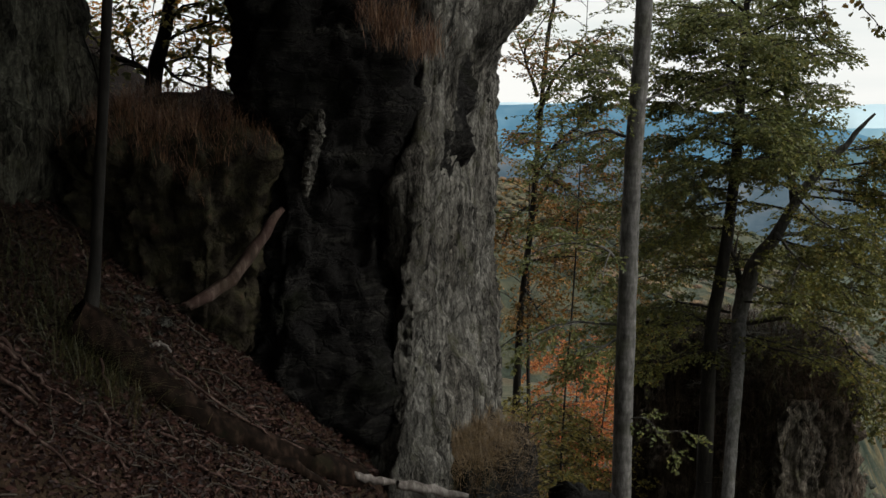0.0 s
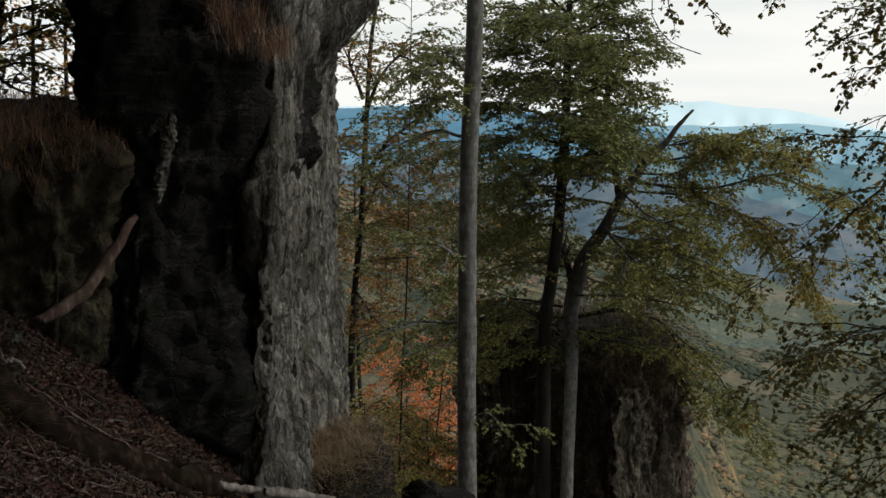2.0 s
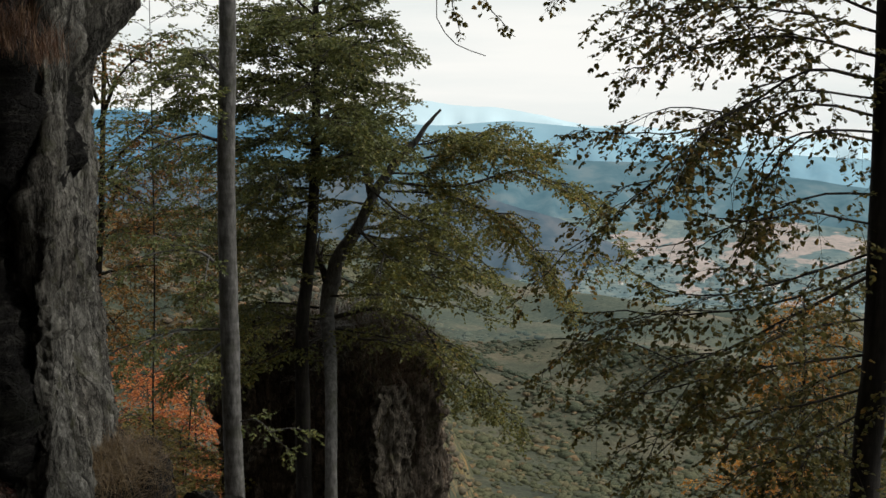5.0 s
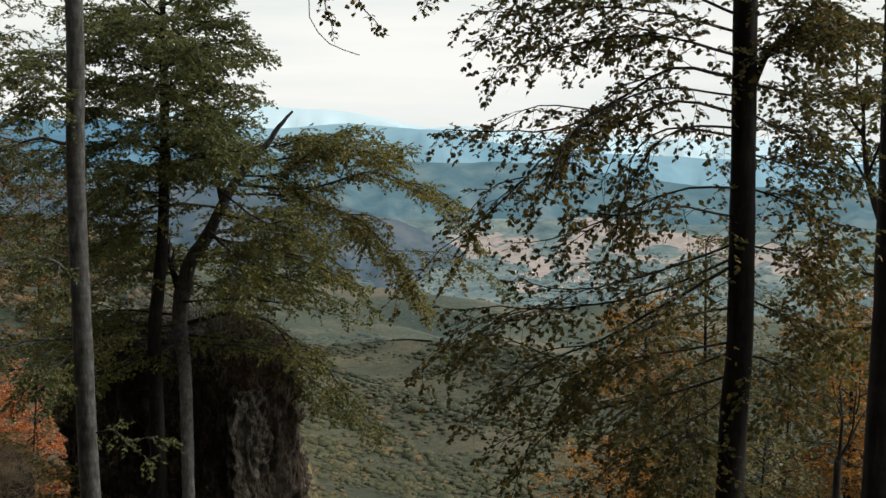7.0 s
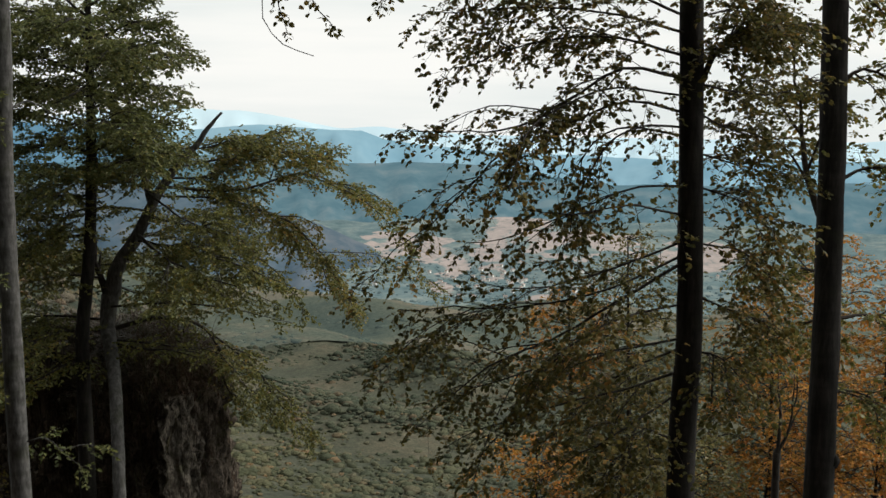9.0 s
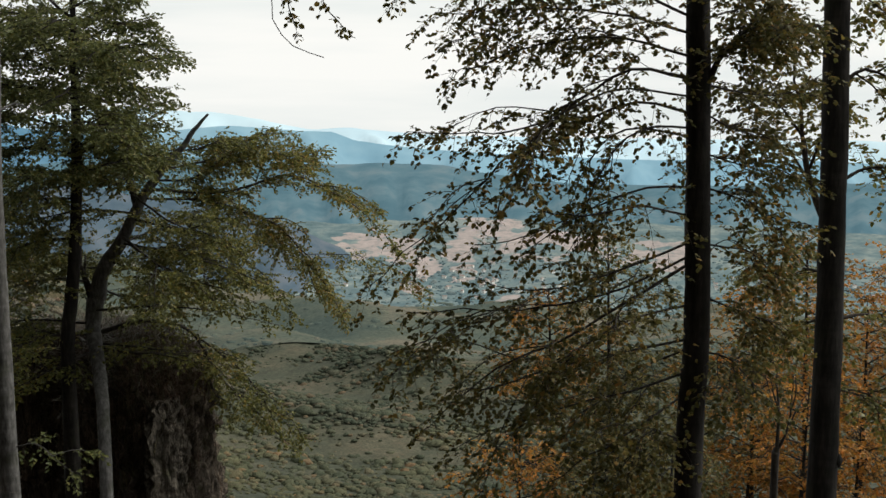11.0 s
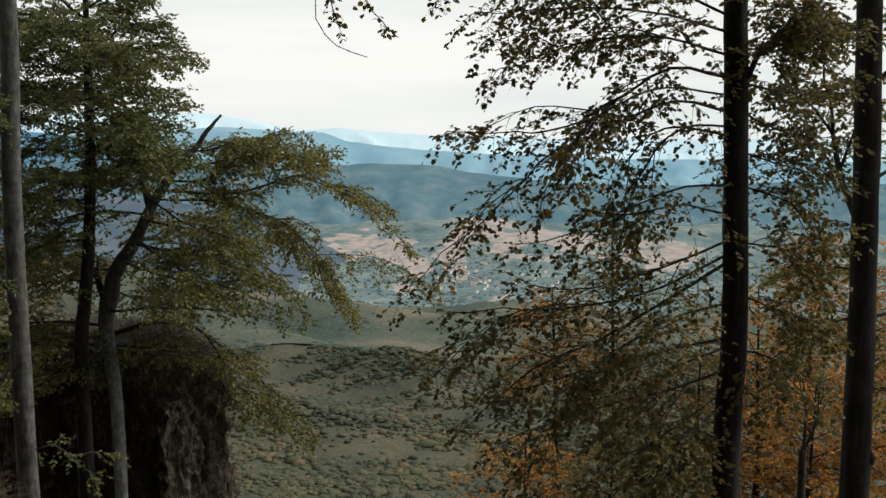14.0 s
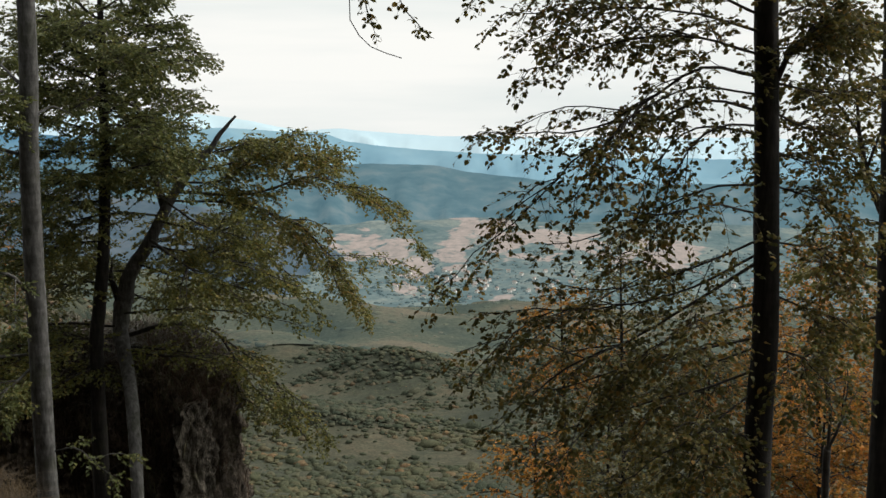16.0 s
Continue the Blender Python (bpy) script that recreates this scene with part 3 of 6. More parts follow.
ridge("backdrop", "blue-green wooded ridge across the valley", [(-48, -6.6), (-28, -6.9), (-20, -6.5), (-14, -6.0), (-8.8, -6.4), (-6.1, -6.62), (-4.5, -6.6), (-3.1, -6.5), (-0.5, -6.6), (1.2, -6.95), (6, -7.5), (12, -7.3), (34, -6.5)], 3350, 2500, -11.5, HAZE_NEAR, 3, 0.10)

# shaded far slope: shade and haze both sit in its slate colour and glow
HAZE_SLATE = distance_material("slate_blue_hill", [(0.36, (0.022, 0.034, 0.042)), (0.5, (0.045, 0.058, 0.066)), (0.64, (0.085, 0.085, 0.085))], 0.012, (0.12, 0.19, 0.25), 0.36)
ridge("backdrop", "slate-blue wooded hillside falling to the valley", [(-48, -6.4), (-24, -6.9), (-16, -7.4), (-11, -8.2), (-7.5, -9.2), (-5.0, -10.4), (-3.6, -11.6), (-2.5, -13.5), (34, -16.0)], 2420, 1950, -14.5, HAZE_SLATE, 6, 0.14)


# tan fields on the far side of the valley: centre, half width, half depth
FIELDS = ((-165, 2530, 46, 95), (-92, 2440, 42, 95), (51, 2680, 30, 120), (26, 2440, 30, 150), (128, 2520, 58, 150), (-45, 2320, 26, 60), (245, 2490, 70, 110), (420, 2400, 80, 110), (-60, 2150, 22, 40), (90, 2060, 30, 30))


def valley_height(x, y):
    r = np.hypot(x, y)
    e = np.interp(r, [1800, 1880, 2100, 2300, 2500, 2700, 2850, 2950], [-14.6, -13.5, -12.3, -11.2, -10.1, -9.2, -9.3, -9.6])
    zero = np.zeros_like(r)
    return 4.5 + r * np.tan(np.radians(e)) + np.clip((r - 1880) / 200, 0, 1) * (14 * fnoise(x * 0.004, y * 0.002, zero, 3) + 4 * fnoise(x * 0.015, y * 0.012, zero + 3, 2))


def valley_material():
    m, n, l, b = material("hazy_valley_floor", 1.0, 0.0)
    v = coords(n, l)
    wood, fine = fractal(n, l, v, 0.011, 7, 0.7), fractal(n, l, v, 0.05, 6, 0.75)
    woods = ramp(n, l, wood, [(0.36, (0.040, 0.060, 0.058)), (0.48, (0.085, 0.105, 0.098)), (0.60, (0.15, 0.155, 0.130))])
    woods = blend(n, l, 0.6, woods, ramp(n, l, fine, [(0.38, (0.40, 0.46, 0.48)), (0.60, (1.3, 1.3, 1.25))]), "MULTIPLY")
    fields = ramp(n, l, fine, [(0.36, (0.15, 0.130, 0.110)), (0.46, (0.25, 0.185, 0.155)), (0.7, (0.36, 0.275, 0.235))])
    edge = n.new("ShaderNodeTexNoise")
    edge.inputs["Scale"].default_value, edge.inputs["Detail"].default_value = 0.016, 5
    l.new(v, edge.inputs["Vector"])
    mask = None
    for fx, fy, wide, deep in FIELDS:
        mp, push, far, soft_edge = n.new("ShaderNodeMapping"), n.new("ShaderNodeVectorMath"), n.new("ShaderNodeVectorMath"), n.new("ShaderNodeMapRange")
        mp.inputs["Location"].default_value = (-fx / wide, -fy / deep, 0)
        mp.inputs["Scale"].default_value = (1 / wide, 1 / deep, 0)
        l.new(v, mp.inputs[0])
        push.operation = "MULTIPLY_ADD"
        push.inputs[1].default_value = (4.4, 4.4, 0)
        l.new(edge.outputs["Color"], push.inputs[0])
        l.new(mp.outputs[0], push.inputs[2])
        far.operation = "DISTANCE"
        far.inputs[1].default_value = (2.2, 2.2, 0)
        l.new(push.outputs[0], far.inputs[0])
        soft_edge.inputs[1].default_value, soft_edge.inputs[2].default_value = 1.12, 0.95
        l.new(far.outputs["Value"], soft_edge.inputs[0])
        mask = soft_edge.outputs[0] if mask is None else blend(n, l, 1.0, mask, soft_edge.outputs[0], "LIGHTEN")
    l.new(blend(n, l, mask, woods, fields), b.inputs["Base Color"])
    # faint blue emission paints the haze over the valley floor
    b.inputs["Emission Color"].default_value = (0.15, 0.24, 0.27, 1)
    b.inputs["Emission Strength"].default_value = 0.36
    return m


def build_valley():
    az = np.linspace(-46, 32, 260)
    rr = np.geomspace(1880, 2950, 90)
    A_, R_ = np.meshgrid(np.radians(az), rr, indexing="ij")
    x, y = R_ * np.sin(A_), R_ * np.cos(A_)
    z = valley_height(x, y)
    n, m = A_.shape
    i = (np.arange(n - 1)[:, None] * m + np.arange(m - 1)[None]).ravel()
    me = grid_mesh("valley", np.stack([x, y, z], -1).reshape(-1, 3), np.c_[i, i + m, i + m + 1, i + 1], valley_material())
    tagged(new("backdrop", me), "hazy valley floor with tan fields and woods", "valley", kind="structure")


build_valley()


# ---- woods on the slopes below: crowns with clearings ----
def crown_material(name, stops, wide_scale, glow=None):
    """Tree crowns far off: each one takes its own hue, whole stands lean one way."""
    m, n, l, b = material(name, 1.0, 0.0)
    g = n.new("ShaderNodeNewGeometry")
    v = coords(n, l)
    c = ramp(n, l, g.outputs["Random Per Island"], stops)
    c = blend(n, l, 0.85, c, ramp(n, l, fractal(n, l, v, wide_scale, 4, 0.6), [(0.36, (0.62, 0.70, 0.72)), (0.5, (1, 1, 1)), (0.64, (1.35, 1.22, 1.02))]), "MULTIPLY")
    fine = fractal(n, l, v, 0.7, 5, 0.7)
    c = blend(n, l, 0.6, c, ramp(n, l, fine, [(0.35, (0.55, 0.55, 0.52)), (0.62, (1.2, 1.2, 1.15))]), "MULTIPLY")
    l.new(c, b.inputs["Base Color"])
    relief(n, l, b, fine, 0.7, 1.4)
    # emission on the farther woods imitates haze in front of them
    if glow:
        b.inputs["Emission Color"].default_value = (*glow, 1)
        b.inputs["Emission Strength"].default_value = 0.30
    return m


def crowns(name, label, x, y, z, size, mat, seed, fine=2):
    """Many lumpy tree crowns in one mesh, standing a little into the ground."""
    rng = np.random.default_rng(seed)
    bm = bmesh.new()
    bmesh.ops.create_icosphere(bm, subdivisions=fine, radius=1)
    bv = np.array([q.co[:] for q in bm.verts])
    bf = np.array([[q.index for q in f.verts] for f in bm.faces])
    bm.free()
    kinds = np.stack([bv * (1 + rng.normal(0, 0.20, (len(bv), 1))) * (rng.uniform(0.9, 1.35), 1.1, rng.uniform(0.42, 0.7)) for _ in range(9)])
    n = len(x)
    a = rng.uniform(0, 2 * np.pi, n)
    p = kinds[rng.integers(0, 9, n)] * size[:, None, None]
    px_ = p[..., 0] * np.cos(a)[:, None] - p[..., 1] * np.sin(a)[:, None]
    py_ = p[..., 0] * np.sin(a)[:, None] + p[..., 1] * np.cos(a)[:, None]
    v = np.stack([px_ + x[:, None], py_ + y[:, None], p[..., 2] + (z + size * 0.15)[:, None]], -1).reshape(-1, 3)
    f = (bf[None] + (np.arange(n) * len(bv))[:, None, None]).reshape(-1, 3)
    return tagged(new(name, grid_mesh(name, v, f, mat)), label, "woods", kind="stuff")


WOOD_STOPS = [(0.05, (0.056, 0.067, 0.050)), (0.40, (0.070, 0.080, 0.058)), (0.70, (0.086, 0.092, 0.065)), (0.92, (0.102, 0.098, 0.071)), (1.0, (0.15, 0.108, 0.070))]
WOODS = crown_material("autumn_woods", WOOD_STOPS, 0.0045)
HILL_CROWNS = crown_material("hillside_woods", [(0.05, (0.058, 0.064, 0.054)), (0.4, (0.082, 0.084, 0.068)), (0.75, (0.110, 0.100, 0.082)), (0.97, (0.17, 0.12, 0.085))], 0.010)
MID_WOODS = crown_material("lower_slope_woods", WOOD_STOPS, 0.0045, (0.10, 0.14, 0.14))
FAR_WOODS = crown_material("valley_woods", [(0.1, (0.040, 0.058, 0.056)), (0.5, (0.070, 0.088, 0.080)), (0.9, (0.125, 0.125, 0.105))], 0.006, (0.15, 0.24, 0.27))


def build_woods():
    rng = np.random.default_rng(77)
    for lo, hi, per, fine, span, mat, height, label in (
            (540, 760, 19, 2, (-19, 23), WOODS, None, "mixed autumn woods on the slopes below"),
            (760, 1300, 19, 1, (-20, 23), WOODS, None, "mixed autumn woods on the lower slopes"),
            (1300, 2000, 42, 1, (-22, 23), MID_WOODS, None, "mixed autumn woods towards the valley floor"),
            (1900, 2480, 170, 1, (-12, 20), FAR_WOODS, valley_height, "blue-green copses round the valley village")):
        area = radians(span[1] - span[0]) / 2 * (hi ** 2 - lo ** 2)
        n = int(area / per)
        r, az = np.sqrt(rng.uniform(lo ** 2, hi ** 2, n)), np.radians(rng.uniform(*span, n))
        x, y = r * np.sin(az), r * np.cos(az)
        zero = np.zeros(n)
        stand = fnoise(x * 0.009, y * 0.013, zero + 2, 4) + 0.28
        keep = stand + rng.normal(0, 0.14, n) > 0
        if height:
            for fx, fy, wide, deep in FIELDS:
                keep &= ((x - fx) / wide) ** 2 + ((y - fy) / deep) ** 2 > 1.0
        x, y, r = x[keep], y[keep], r[keep]
        z = height(x, y) if height else ground_height(x, y) + uneven(x, y)
        size = rng.gamma(4, 0.62, len(x)) * (0.66 if hi < 800 else 0.78 if hi < 1400 else 1.0)
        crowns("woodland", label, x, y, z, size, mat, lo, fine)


build_woods()


def build_lower_slopes():
    """Scrub and pasture between the near slopes and the valley floor."""
    A_, R_ = np.meshgrid(np.radians(np.linspace(-24, 25, 190)), np.geomspace(1300, 1960, 70), indexing="ij")
    x, y = R_ * np.sin(A_), R_ * np.cos(A_)
    z = ground_height(x, y) + uneven(x, y) + 3.0 * np.clip((R_ - 1300) / 60, 0, 1)
    m, n, l, b = material("hazy_scrub", 1.0, 0.0)
    v = coords(n, l)
    c = ramp(n, l, fractal(n, l, v, 0.006, 5, 0.6), [(0.36, (0.044, 0.056, 0.046)), (0.5, (0.074, 0.082, 0.060)), (0.62, (0.125, 0.108, 0.078))])
    c = blend(n, l, 0.8, c, ramp(n, l, fractal(n, l, v, 0.2, 7, 0.75), [(0.34, (0.45, 0.47, 0.46)), (0.52, (1, 1, 1)), (0.68, (1.4, 1.35, 1.25))]), "MULTIPLY")
    l.new(c, b.inputs["Base Color"])
    # weak grey-green emission imitates haze over the lower slopes
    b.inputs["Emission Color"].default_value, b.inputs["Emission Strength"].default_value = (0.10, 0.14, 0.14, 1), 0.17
    k, w = A_.shape
    i = (np.arange(k - 1)[:, None] * w + np.arange(w - 1)[None]).ravel()
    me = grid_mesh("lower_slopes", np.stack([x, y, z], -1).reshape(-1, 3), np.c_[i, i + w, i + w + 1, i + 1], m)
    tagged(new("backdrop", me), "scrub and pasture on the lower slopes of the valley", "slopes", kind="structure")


build_lower_slopes()


def spur_height(az, r):
    """The near wooded spur that falls from beyond the rock to the valley."""
    x, y = r * np.sin(az), r * np.cos(az)
    crest = np.interp(np.degrees(az), [-42, -34, -30, -27.5, -23, -20, -17, -14.5, -11], [-5.6, -7.0, -7.8, -8.5, -9.5, -10.7, -12.3, -15.0, -21.0])
    drop = np.where(r < 700, 9.5 * np.abs(np.log(r / 700)) ** 0.85, 30 * np.log(np.maximum(r, 700) / 700)) + 24 * np.log(np.maximum(450 / r, 1))
    return x, y, 4.5 + r * np.tan(np.radians(crest - drop)) + 18 * fnoise(x * 0.007, y * 0.007, np.zeros_like(x) + 8, 4)


def build_spur():
    A_, R_ = np.meshgrid(np.radians(np.linspace(-42, -11, 260)), np.geomspace(300, 900, 110), indexing="ij")
    x, y, z = spur_height(A_, R_)
    n, m = A_.shape
    i = (np.arange(n - 1)[:, None] * m + np.arange(m - 1)[None]).ravel()
    me = grid_mesh("hillside", np.stack([x, y, z], -1).reshape(-1, 3), np.c_[i, i + m, i + m + 1, i + 1], HILL_WOODS)
    tagged(new("hillside", me), "grey-brown wooded spur falling towards the valley", "hillside", kind="stuff")
    rng = np.random.default_rng(78)
    az, r = np.radians(rng.uniform(-42, -11.5, 7500)), np.sqrt(rng.uniform(430 ** 2, 800 ** 2, 7500))
    x, y, z = spur_height(az, r)
    keep = fnoise(x * 0.011, y * 0.011, np.zeros_like(x) + 6, 3) + rng.normal(0, 0.1, len(x)) > -0.12
    x, y, z = x[keep], y[keep], z[keep]
    crowns("woodland", "grey-brown autumn woods on the near spur", x, y, z, rng.gamma(9, 0.22, len(x)), HILL_CROWNS, 79, 1)


build_spur()


# ---- village in the valley ----
WALL = plain_noise_material("limewash", [(0.3, (0.62, 0.60, 0.56)), (0.7, (0.80, 0.79, 0.75))], 0.5)
TILES = plain_noise_material("roof_tiles", [(0.3, (0.20, 0.15, 0.13)), (0.7, (0.34, 0.28, 0.25))], 1.5)


def village():
    rng = np.random.default_rng(5)
    bm = bmesh.new()
    bmesh.ops.create_cube(bm, size=1, matrix=Matrix.Translation((0, 0, 2)) @ Matrix.Diagonal((7, 5, 4.4, 1)))
    wall = bpy.data.meshes.new("wall")
    bm.to_mesh(wall)
    bm.free()
    wall.materials.append(WALL)
    rv = np.array([[-3.9, -2.9, 4.1], [3.9, -2.9, 4.1], [3.9, 2.9, 4.1], [-3.9, 2.9, 4.1], [-3.9, 0, 5.4], [3.9, 0, 5.4]], float)
    roof = bpy.data.meshes.new("roof")
    roof.from_pydata(rv.tolist(), [], [[0, 1, 5, 4], [2, 3, 4, 5], [0, 4, 3], [1, 2, 5], [0, 3, 2, 1]])
    roof.materials.append(TILES)
    first = None
    for k in range(95):
        az, r = radians(rng.normal(1.6, 3.2)), rng.uniform(2060, 2330)
        if k % 6 == 0:
            az = radians(rng.uniform(9, 20))
        x, y = r * math.sin(az), r * math.cos(az)
        z = float(valley_height(np.array([x]), np.array([y]))[0]) + 0.4
        m = pose(x, y, z, 0, 0, rng.uniform(0, 180))
        if first is None:
            first = thing("house", "small white village house with a tiled roof in the valley", "house", "village houses")
            part("wall", wall, first)
            part("roof", roof, first)
            first.matrix_basis = m
        else:
            copy_thing(first, m)


village()


# ---- rocks ----
def rock(name, label, foot, z0, z1, mat, seed, lean=(0, 0), amp=(0.28, 0.12, 0.05), rows=110, cols=230, bulge=(), dome=0.5, stretch=0.35, crag=0.16, hollows=()):
    """A weathered outcrop: an uneven column on a footprint, cracked and fluted, with a rounded top.
    bulge: (height, reach outwards) pairs; lean: shift in x and y per metre of height."""
    turn = sum(a[0] * b[1] - a[1] * b[0] for a, b in zip(foot, foot[1:] + foot[:1]))
    foot = foot if turn > 0 else foot[::-1]
    p = np.asarray(foot + foot[:1], float)
    d = np.r_[0, np.cumsum(np.linalg.norm(np.diff(p, axis=0), axis=1))]
    u = np.linspace(0, d[-1], cols, endpoint=False)
    ring = np.c_[np.interp(u, d, p[:, 0]), np.interp(u, d, p[:, 1])]
    for _ in range(2):
        ring = 0.5 * ring + 0.25 * (np.roll(ring, 1, 0) + np.roll(ring, -1, 0))
    tan = np.roll(ring, -1, 0) - np.roll(ring, 1, 0)
    out = unit(np.c_[tan[:, 1], -tan[:, 0]])
    mid = ring.mean(0)
    if ((ring - mid) * out).sum() < 0:
        out = -out
    v = np.linspace(0, 1, rows)
    z = z0 + (z1 - z0) * v
    grow = np.interp(z, [b[0] for b in bulge], [b[1] for b in bulge]) if bulge else np.zeros(rows)
    X = ring[None, :, 0] + out[None, :, 0] * grow[:, None] + lean[0] * (z - 0)[:, None]
    Y = ring[None, :, 1] + out[None, :, 1] * grow[:, None] + lean[1] * (z - 0)[:, None]
    Z = np.repeat(z[:, None], cols, 1)
    q = seed * 5.3
    n1 = fnoise(X * 0.7 + q, Y * 0.7, Z * 0.7 * stretch * 1.6, 3)
    n2 = fnoise(X * 2.1, Y * 2.1 + q, Z * 2.1 * stretch, 6, 0.55)
    n3 = 1 - 2 * np.abs(fnoise(X * 3.4, Y * 3.4, Z * 3.4 * stretch + q, 3))
    n4 = fnoise(X * 9, Y * 9 + q, Z * 5, 4, 0.5)
    jag = 0.16 * fnoise(X * 2.2, Y * 2.2, Z * 2.2 + q, 4, 0.6)
    split = 0
    for size, tall, deep in ((1.1, stretch * 1.5, 1.0), (2.9, stretch * 2.2, 0.42)):
        near, second, key = [], [], []
        for c in np.c_[((X + jag) * size + q).ravel(), ((Y + jag) * size).ravel(), ((Z + jag) * size * tall).ravel()]:
            dist, pts = noise.voronoi(Vector(c))
            near.append(dist[0])
            second.append(dist[1])
            key.append(pts[0].x * 12.9 + pts[0].y * 78.2 + pts[0].z * 37.7)
        gap = np.clip((np.array(second) - np.array(near)) * 7, 0, 1)
        block = np.mod(np.sin(np.array(key)) * 4375.5, 1.0)
        split = split + deep * (block + 0.5 * (1 - gap)).reshape(X.shape)
    disp = amp[0] * n1 + amp[1] * n2 + amp[2] * (n3 + n4) - crag * split
    for hx, hy, hz, wide, high, deep in hollows:
        disp = disp - deep * np.exp(-(((X - hx) ** 2 + (Y - hy) ** 2) / wide ** 2 + ((Z - hz) / high) ** 2) ** 1.3)
    X, Y = X + out[None, :, 0] * disp, Y + out[None, :, 1] * disp
    shrink = np.where(v > 0.86, np.sqrt(np.clip(1 - ((v - 0.86) / 0.14) ** 2 * (1 - (1 - dome) ** 2), 0, 1)), 1.0)[:, None]
    cx, cy = mid[0] + lean[0] * z[:, None], mid[1] + lean[1] * z[:, None]
    X, Y = cx + (X - cx) * shrink, cy + (Y - cy) * shrink
    Z = Z + 0.10 * n2
    verts = np.vstack([np.stack([X, Y, Z], -1).reshape(-1, 3), [[cx[-1, 0], cy[-1, 0], z1 + 0.05]]])
    i = (np.arange(rows - 1)[:, None] * cols + np.arange(cols)[None]).ravel()
    j = (np.arange(rows - 1)[:, None] * cols + (np.arange(cols)[None] + 1) % cols).ravel()
    quads = np.c_[i, j, j + cols, i + cols].tolist()
    last = (rows - 1) * cols
    quads += [[last + k, last + (k + 1) % cols, rows * cols] for k in range(cols)]
    me = bpy.data.meshes.new(name)
    me.from_pydata(verts.tolist(), [], quads)
    me.polygons.foreach_set("use_smooth", np.ones(len(me.polygons), bool))
    me.materials.append(mat)
    me.update()
    return tagged(new(name, me), label, "rock")


# near-black tower and pale buttress: shaded and lit faces of one rock, by colour
rock("rock_tower", "tall mossy rock tower, its shaded front coloured black, above the leaf litter", [(-4.95, 10.95), (-5.5, 12.6), (-6.2, 14.4), (-8.4, 18.2), (-9.7, 18.0), (-8.4, 14.2), (-6.7, 11.2), (-6.08, 10.06), (-5.6, 10.1)], -3.5, 8.2, DARK_ROCK, 1, lean=(-0.06, 0.16), bulge=((-3.5, 0.25), (0.2, 0.03), (1.7, -0.02), (3.4, 0.12), (4.4, 0.22), (5.2, 0.3), (8, 0.35)), amp=(0.24, 0.09, 0.06), rows=200, cols=340, stretch=0.5, crag=0.13, hollows=((-4.9, 11.1, 0.5, 0.6, 0.9, -0.28),))
rock("rock_buttress", "pale grey weathered rock buttress fluted by rain", [(-4.52, 10.9), (-4.72, 11.5), (-5.25, 12.5), (-5.62, 13.4), (-5.85, 14.4), (-6.9, 16.3), (-8.1, 18.4), (-8.9, 18.0), (-7.2, 15.3), (-6.1, 13.0), (-5.0, 11.2), (-4.72, 10.92)], -3.5, 7.9, ROCK, 7, lean=(-0.09, 0.24), bulge=((-3.5, 0.45), (-0.6, 0.18), (0.4, 0.0), (1.7, -0.03), (3.6, -0.06), (4.2, 0.02), (4.9, 0.25), (8, 0.3)), amp=(0.15, 0.07, 0.06), rows=190, cols=380, stretch=0.2, crag=0.10, hollows=((-4.82, 11.76, 3.73, 0.15, 0.3, -0.1), (-4.86, 11.7, 3.31, 0.15, 0.3, -0.11), (-4.9, 11.62, 2.85, 0.15, 0.3, -0.16), (-5.0, 11.62, 2.4, 0.2, 0.3, -0.24), (-5.05, 11.6, 1.95, 0.2, 0.24, -0.22),
    (-5.05, 12.3, 2.35, 0.38, 0.36, 0.34), (-5.2, 12.65, 1.9, 0.38, 0.34, 0.36), (-5.22, 12.86, 4.14, 0.4, 0.24, -0.22), (-6.1, 14.9, 4.2, 0.5, 0.28, -0.25), (-6.04, 15.3, 4.6, 0.6, 0.3, -0.42),
    (-6.24, 14.96, 2.6, 0.3, 0.9, 0.24), (-5.89, 14.17, 0.33, 0.3, 0.26, 0.3), (-4.77, 11.56, 1.34, 0.25, 0.12, -0.14), (-5.35, 12.7, 0.4, 0.25, 0.6, 0.18)))
rock("rock_outcrop", "mossy grey rock wall among the trees", [(-7.35, 7.4), (-7.6, 8.6), (-7.9, 9.9), (-9.5, 11.0), (-11.5, 9.0), (-10.5, 6.0), (-8.2, 6.0)], 0.5, 10.0, MOSSY_WALL, 2, rows=120, cols=220)
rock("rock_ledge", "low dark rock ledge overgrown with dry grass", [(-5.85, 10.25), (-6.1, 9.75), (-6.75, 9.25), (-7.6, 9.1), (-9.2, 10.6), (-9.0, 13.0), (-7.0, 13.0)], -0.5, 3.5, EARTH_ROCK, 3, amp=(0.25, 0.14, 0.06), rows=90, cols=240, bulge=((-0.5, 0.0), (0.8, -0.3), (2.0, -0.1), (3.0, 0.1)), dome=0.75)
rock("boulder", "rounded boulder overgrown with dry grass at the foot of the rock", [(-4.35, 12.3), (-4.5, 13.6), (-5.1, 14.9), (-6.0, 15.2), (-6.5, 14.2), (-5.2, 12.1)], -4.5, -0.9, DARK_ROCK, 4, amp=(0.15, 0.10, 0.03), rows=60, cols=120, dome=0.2)
